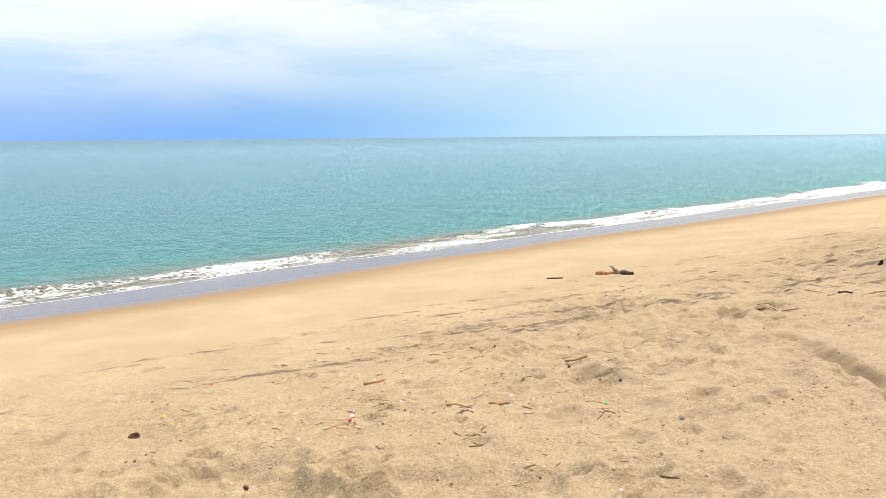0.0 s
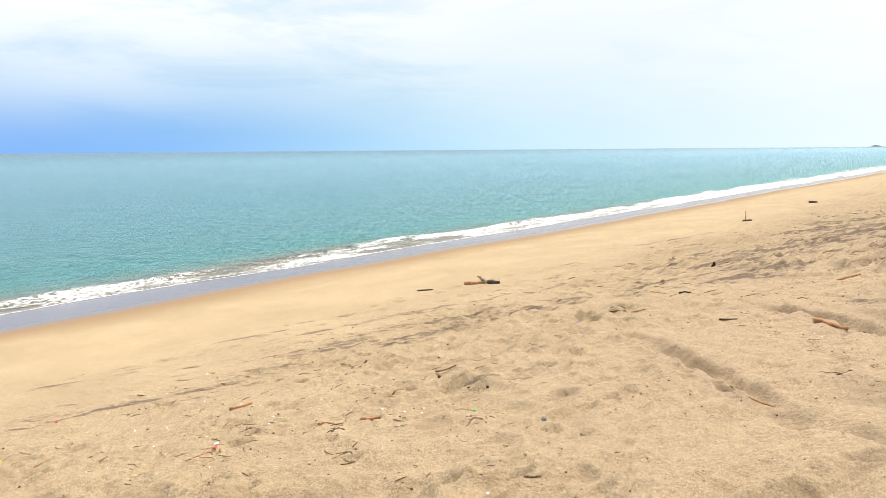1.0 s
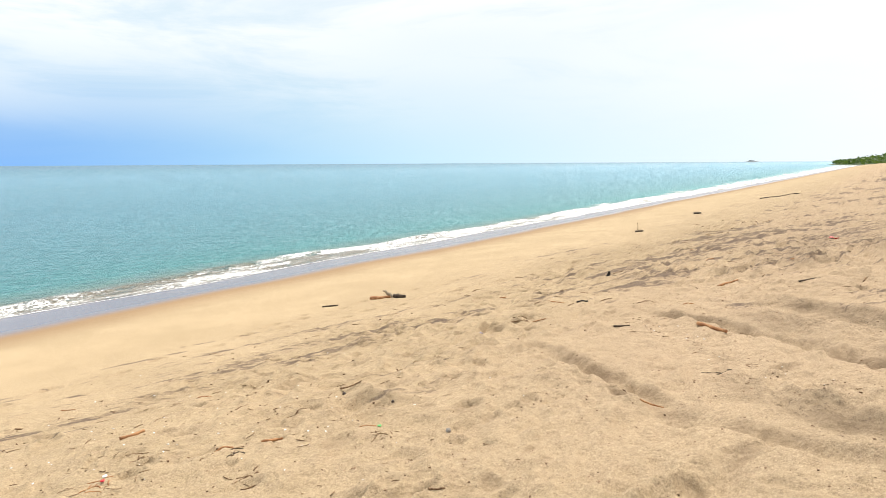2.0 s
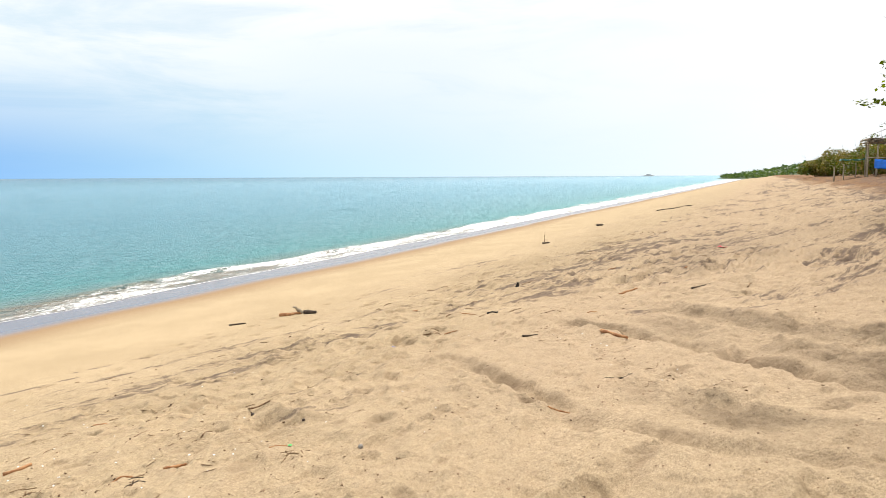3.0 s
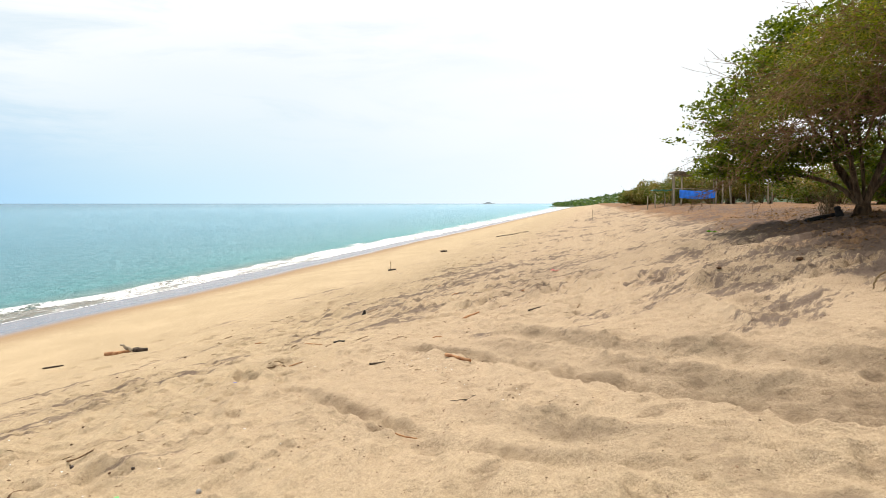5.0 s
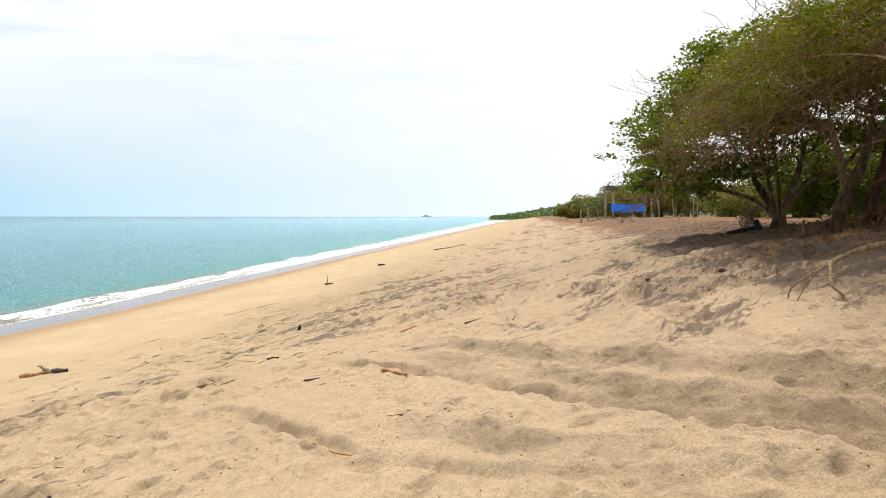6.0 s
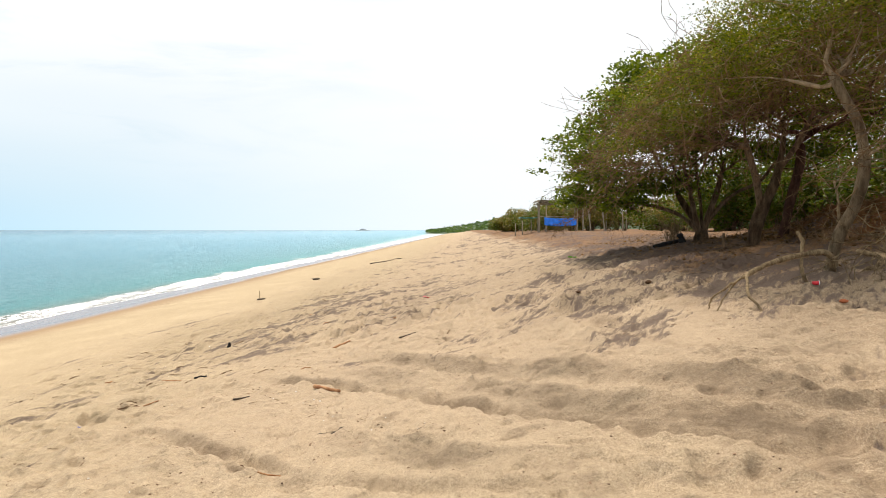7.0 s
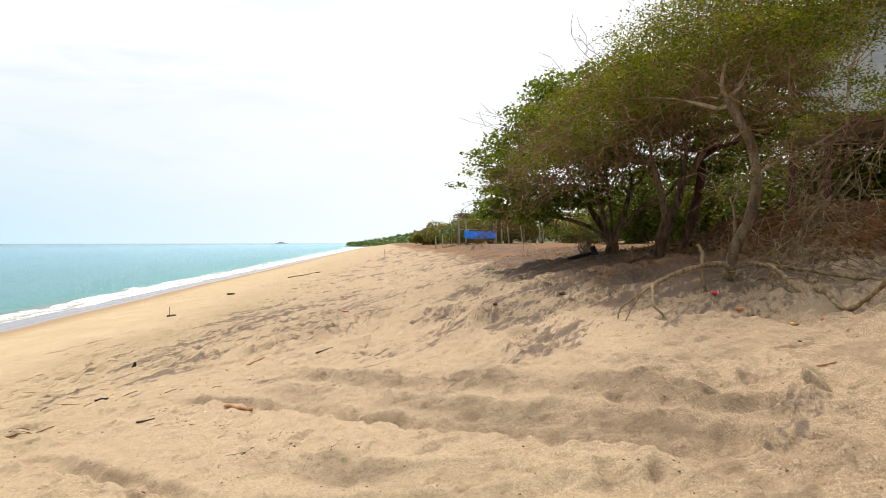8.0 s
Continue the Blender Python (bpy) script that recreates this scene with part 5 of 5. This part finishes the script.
lying("driftwood_stick", (4.37, -3.37), 0.14, 0.008, -95, DRIFTWOOD, "yellowish stick on trodden sand", 0.08)
lying("driftwood_stick", (5.64, -4.26), 0.10, 0.018, -60, DRIFTWOOD, "brown wood chip by the fallen tree", 0.05)
lying("driftwood_stick", (5.53, -4.47), 0.24, 0.014, -120, DEADWOOD, "grey stick by the fallen tree", 0.05)
lying("driftwood_stick", (5.30, -4.53), 0.20, 0.024, -120, DEADWOOD, "thick grey stick by the fallen tree", 0.05)
lying("driftwood_stick", (6.62, -4.10), 0.18, 0.014, -60, DARKWOOD, "dark stick near the brick piece", 0.15)
scrap("plastic_scrap", (1.12, 4.97), 0.03, YELLOW, "small bright yellow plastic scrap on the sand", 20)
scrap("plastic_scrap", (3.62, 3.40), 0.026, YELLOW, "small yellow plastic scrap on the sand", 70)
scrap("plastic_scrap", (3.53, 2.80), 0.024, GREEN, "small green plastic scrap at a twig's end", 10)
scrap("plastic_scrap", (2.02, 3.74), 0.022, RED, "red plastic scrap among twigs", 40)
scrap("plastic_scrap", (2.10, 3.86), 0.028, WHITE, "white plastic scrap among twigs", 60)
scrap("plastic_scrap", (15.64, 0.66), 0.14, RED, "red plastic scrap on streaked sand", 60)
scrap("plastic_scrap", (6.35, 3.60), 0.026, BLUE, "small blue plastic scrap on the sand", 100)
scrap("dry_leaf", (5.90, -4.14), 0.06, YELLOW, "yellow dry leaf on the sand", 30)
scrap("dry_leaf", (1.66, 5.55), 0.02, RED, "small pink scrap on the smooth sand", 30)


def build_cup():
    cup = thing("paper_cup", (7.93, -4.40, ground_z(7.93, -4.40) + 0.024), "crushed red paper cup with a white rim on the sand", "cup")
    s = Shape()
    s.tube([(-0.045, 0, 0), (-0.02, 0.002, 0), (0.0, -0.003, -0.001), (0.025, 0, 0), (0.05, 0, 0)], [0.028, 0.031, 0.031, 0.036, 0.038], 16, 0.05, random.Random(2))
    part_mesh("body", s.done("body", RED), cup)
    s = Shape()
    s.tube([(0.050, 0, 0), (0.054, 0, 0), (0.062, 0, 0)], [0.041, 0.042, 0.040], 16)
    part_mesh("rim", s.done("rim", WHITE), cup, "white rim")
    cup.rotation_euler = (0, 0, radians(-105))
    cup.scale = (0.72, 0.72, 0.72)


build_cup()

# under the trees
lying("charred_log", (18.2, -5.85), 1.0, 0.075, -65, CHAR, "charred log lying beside the broad-leaved tree", 0.05)
root_wood((17.95, -6.15), [(0, 0, -0.05), (0.02, 0.04, 0.10), (0.0, 0.10, 0.22)], 0.10, 0.07, CHAR, "short charred stump beside the tree", "tree_stump")
root_wood((14.0, -5.72), [(0, 0, -0.05), (0.02, 0.02, 0.16), (0, 0.03, 0.32)], 0.035, 0.022, BARK_BROWN, "dead stub beside the thorn tree's roots", "dead_stub")
lying("root", (13.95, -5.85), 0.8, 0.05, -60, BARK_BROWN, "gnarled root at the foot of the thorn tree", 0.15, category="root")


def build_hanging_branch():
    rng = np.random.default_rng(41)
    branch = thing("hanging_branch", (0, 0, 0), "broken leafless branch drooping from the broad-leaved tree", "branch")
    fine = Shape()
    for k in range(4):
        x, y = 20.5 + rng.normal(0, 0.4), -2.95 + rng.normal(0, 0.22)
        sx, sy = 19.9 + rng.normal(0, 0.3), -4.2 + rng.normal(0, 0.25)
        s = Shape()
        line = curve([(sx, sy, 4.0), (sx * 0.7 + x * 0.3, sy * 0.6 + y * 0.4, 3.66 + rng.normal(0, 0.08)), (sx * 0.3 + x * 0.7, sy * 0.2 + y * 0.8, 3.28 + rng.normal(0, 0.06)), (x, y, 2.86 + rng.normal(0, 0.05))], 5)
        line = [p + rng.normal(0, 0.025, 3) * (0 < i < len(line) - 1) for i, p in enumerate(line)]
        s.tube(line, list(np.linspace(0.011, 0.004, len(line))), 5)
        part_mesh("limb", s.done("limb", TWIG), branch)
        w = whips(np.array(line[3:-2]), 16, rng, (0.15, 0.45), (0.1, 0.5, -0.1), 0.7, 0.03)
        first = len(fine.verts)
        fine.verts += w.verts
        fine.faces += [tuple(first + i for i in f) for f in w.faces]
    part_mesh("twig", fine.done("twig", TWIG), branch)["kind"] = "stuff"


build_hanging_branch()


def build_sprig(at, size, label):
    rng = np.random.default_rng(8)
    plant = thing("green_sprig", (0, 0, 0), label, "plant")
    x, y = at
    z = ground_z(x, y)
    s, tops = Shape(), []
    for k in range(9):
        a = rng.uniform(0, 2 * math.pi)
        end = np.array((x + math.cos(a) * size, y + math.sin(a) * size, z + size * rng.uniform(0.2, 0.5)))
        line = curve([(x, y, z - 0.02), (np.array((x, y, z)) + end) / 2 + (0, 0, size * 0.2), end], 3)
        s.tube(line, [0.006] * len(line), 4)
        tops += line[2:]
    part_mesh("stems", s.done("stems", LEAF_BROAD), plant)
    part_mesh("leaves", leaves_mesh("leaves", np.array(tops)[rng.integers(0, len(tops), 150)] + rng.normal(0, size * 0.12, (150, 3)) * (1, 1, 0.4), size * 0.32, FRESH, rng, 0.6), plant)


FRESH = leaf_material("fresh_leaf", (0.08, 0.28, 0.02), (0.14, 0.40, 0.04))
build_sprig((19.76, -3.49), 0.13, "small fresh green creeper on the sand")


def build_leaf_litter():
    rng = np.random.default_rng(66)
    n = 5200
    x, y = rng.uniform(9, 26, n), -6.2 + rng.normal(0, 1.3, n)
    keep = (y < -3.8) & (fbm(x / 1.5, y / 0.8, 3, 600) > -0.1)
    c = np.array([(a, b, ground_z(a, b) + 0.012) for a, b in zip(x[keep], y[keep])])
    tagged(new("leaf_litter", leaves_mesh("leaf_litter", c, 0.085, LITTER_LEAF, rng, 0.5, 0.12)), "dry brown fallen leaves on shaded sand under the trees", "leaf litter", kind="stuff")


build_leaf_litter()


def build_bank_litter():
    """Dead leaves, bark and roots on the earth bank."""
    rng = np.random.default_rng(67)
    n = 9000
    x, y = rng.uniform(8, 18, n), rng.uniform(-14, -6.8, n)
    c = np.array([(a, b, ground_z(a, b) + rng.uniform(0, 0.06)) for a, b in zip(x, y)])
    tagged(new("bank_litter", leaves_mesh("bank_litter", c, 0.13, LITTER_LEAF, rng, 0.4, 0.4)), "dry brown leaves and bark on the earth bank", "leaf litter", kind="stuff")
    k = rng.choice(n, 260)
    tagged(new("bank_twigs", whips(c[k], 260, rng, (0.4, 1.1), (0, 0.2, 0.25), 0.7, 0.10).done("bank_twigs", TWIG)), "brown dead twigs strewn over the earth bank", "twigs", kind="stuff")


build_bank_litter()


# ---- drift line litter ----
def build_litter():
    """Twig bits, bark crumbs and husk fibre strewn over the dry sand."""
    rng = np.random.default_rng(55)
    s, crumbs = Shape(), Shape()
    def spot():
        pick = rng.random()
        if pick < 0.45:  # trodden sand before the camera's feet
            return rng.normal(2.9, 1.3), rng.normal(3.6, 1.0)
        if pick < 0.72:  # the drift line
            x = rng.uniform(3, 24)
            return x, 5.3 - 0.10 * (x - 4) + rng.normal(0, 0.7)
        if pick < 0.78:  # along the ruts
            k = rng.random()
            return 7.3 - 2.6 * k + rng.normal(0, 0.12), 2.2 - 2.3 * k + rng.normal(0, 0.12)
        return rng.uniform(5, 16), rng.uniform(-5.5, 3.5)
    for k in range(1000):
        x, y = spot()
        if y > 7.5:
            continue
        z = ground_z(x, y)
        far = max(1.0, math.hypot(x, y) / 5)
        if rng.random() < 0.68:
            n, a = (0.012 + 0.085 * rng.random() ** 2.2) * far ** 0.7, rng.normal(-0.5, 0.8)
            dx, dy = math.cos(a) * n / 2, math.sin(a) * n / 2
            r = rng.uniform(0.0014, 0.0034) * far ** 0.6
            s.tube([(x - dx, y - dy, max(ground_z(x - dx, y - dy), z) + r), (x + rng.normal(0, n * 0.08), y + rng.normal(0, n * 0.08), z + r * 2), (x + dx, y + dy, max(ground_z(x + dx, y + dy), z) + r)], [r, r, r * 0.6], 4)
        else:
            w = rng.uniform(0.005, 0.013) * far ** 0.6
            crumbs.box((x, y, z + w * 0.15), (w * rng.uniform(0.8, 1.8), w, w * 0.6), rng.uniform(0, 3), w * 0.22, random.Random(k))
    tagged(new("twig_litter", s.done("twig_litter", LITTER)), "thin dark twig bits strewn over the drift line", "litter", kind="stuff")
    tagged(new("bark_crumbs", crumbs.done("bark_crumbs", HUSK, False)), "dark bark crumbs and shell bits strewn on sand", "litter", kind="stuff")
    shells = Shape()
    for k in range(170):
        x, y = spot()
        w = rng.uniform(0.004, 0.010)
        shells.box((x, y, ground_z(x, y) + w * 0.2), (w * 1.6, w, w * 0.5), rng.uniform(0, 3), w * 0.2, random.Random(k))
    tagged(new("shell_bits", shells.done("shell_bits", WHITE, False)), "white shell fragments strewn on sand", "shells", kind="stuff")


build_litter()


def build_crumbs():
    """Small clods, bark and pod bits over the upper beach."""
    rng = np.random.default_rng(58)
    s = Shape()
    for k in range(4600):
        x = 2.4 + 13 * rng.random() ** 1.7
        y = rng.uniform(-5.2, 2.6)
        w = 0.0024 + 0.006 * rng.random() ** 4 * (1 + x / 8)
        s.box((x, y, ground_z(x, y) + w * 0.12), (w * rng.uniform(0.8, 1.9), w, w * 0.55), rng.uniform(0, 3), w * 0.25, random.Random(k))
    tagged(new("clod_crumbs", s.done("clod_crumbs", CRUMB, False)), "small dark clods and pod bits over the upper beach", "litter", kind="stuff")


CRUMB = plain_material("dark_clod", (0.20, 0.12, 0.075), 0.95, 0.1, 0.5, 9, 0.4)
build_crumbs()
for cx, cy, count, wood in ((1.97, 3.76, 9, DRIFTWOOD), (2.46, 2.98, 9, LITTER), (2.40, 3.95, 5, LITTER), (2.72, 3.36, 5, DARKWOOD), (3.30, 2.62, 6, LITTER), (5.35, 0.85, 7, DARKWOOD)):
    for k in range(count):  # small heaps of broken twigs
        a, d = 2.4 * k, 0.018 * k
        lying("driftwood_stick", (cx + d * math.cos(a), cy + d * math.sin(a)), 0.05 + 0.012 * (k % 4), 0.0035 + 0.0008 * (k % 3), 47 * k, wood, "short broken twig in a small heap of twigs", 0.2, group="heaps of broken twigs", sides=5)
rng_sticks = random.Random(12)
for k in range(28):  # loose sticks of the drift line
    x = rng_sticks.uniform(1.2, 16)
    y = 5.0 - 0.14 * (x - 3) + rng_sticks.gauss(0, 1.0) if k % 3 else rng_sticks.uniform(-1, 4)
    lying("driftwood_stick", (x, y), rng_sticks.uniform(0.06, 0.16) * (1 + x / 14), rng_sticks.uniform(0.0035, 0.007) * (1 + x / 12), rng_sticks.uniform(-70, 10),
          rng_sticks.choice((LITTER, LITTER, DRIFTWOOD)), "small driftwood stick along the drift line", 0.15, group="drift line sticks", sides=5)
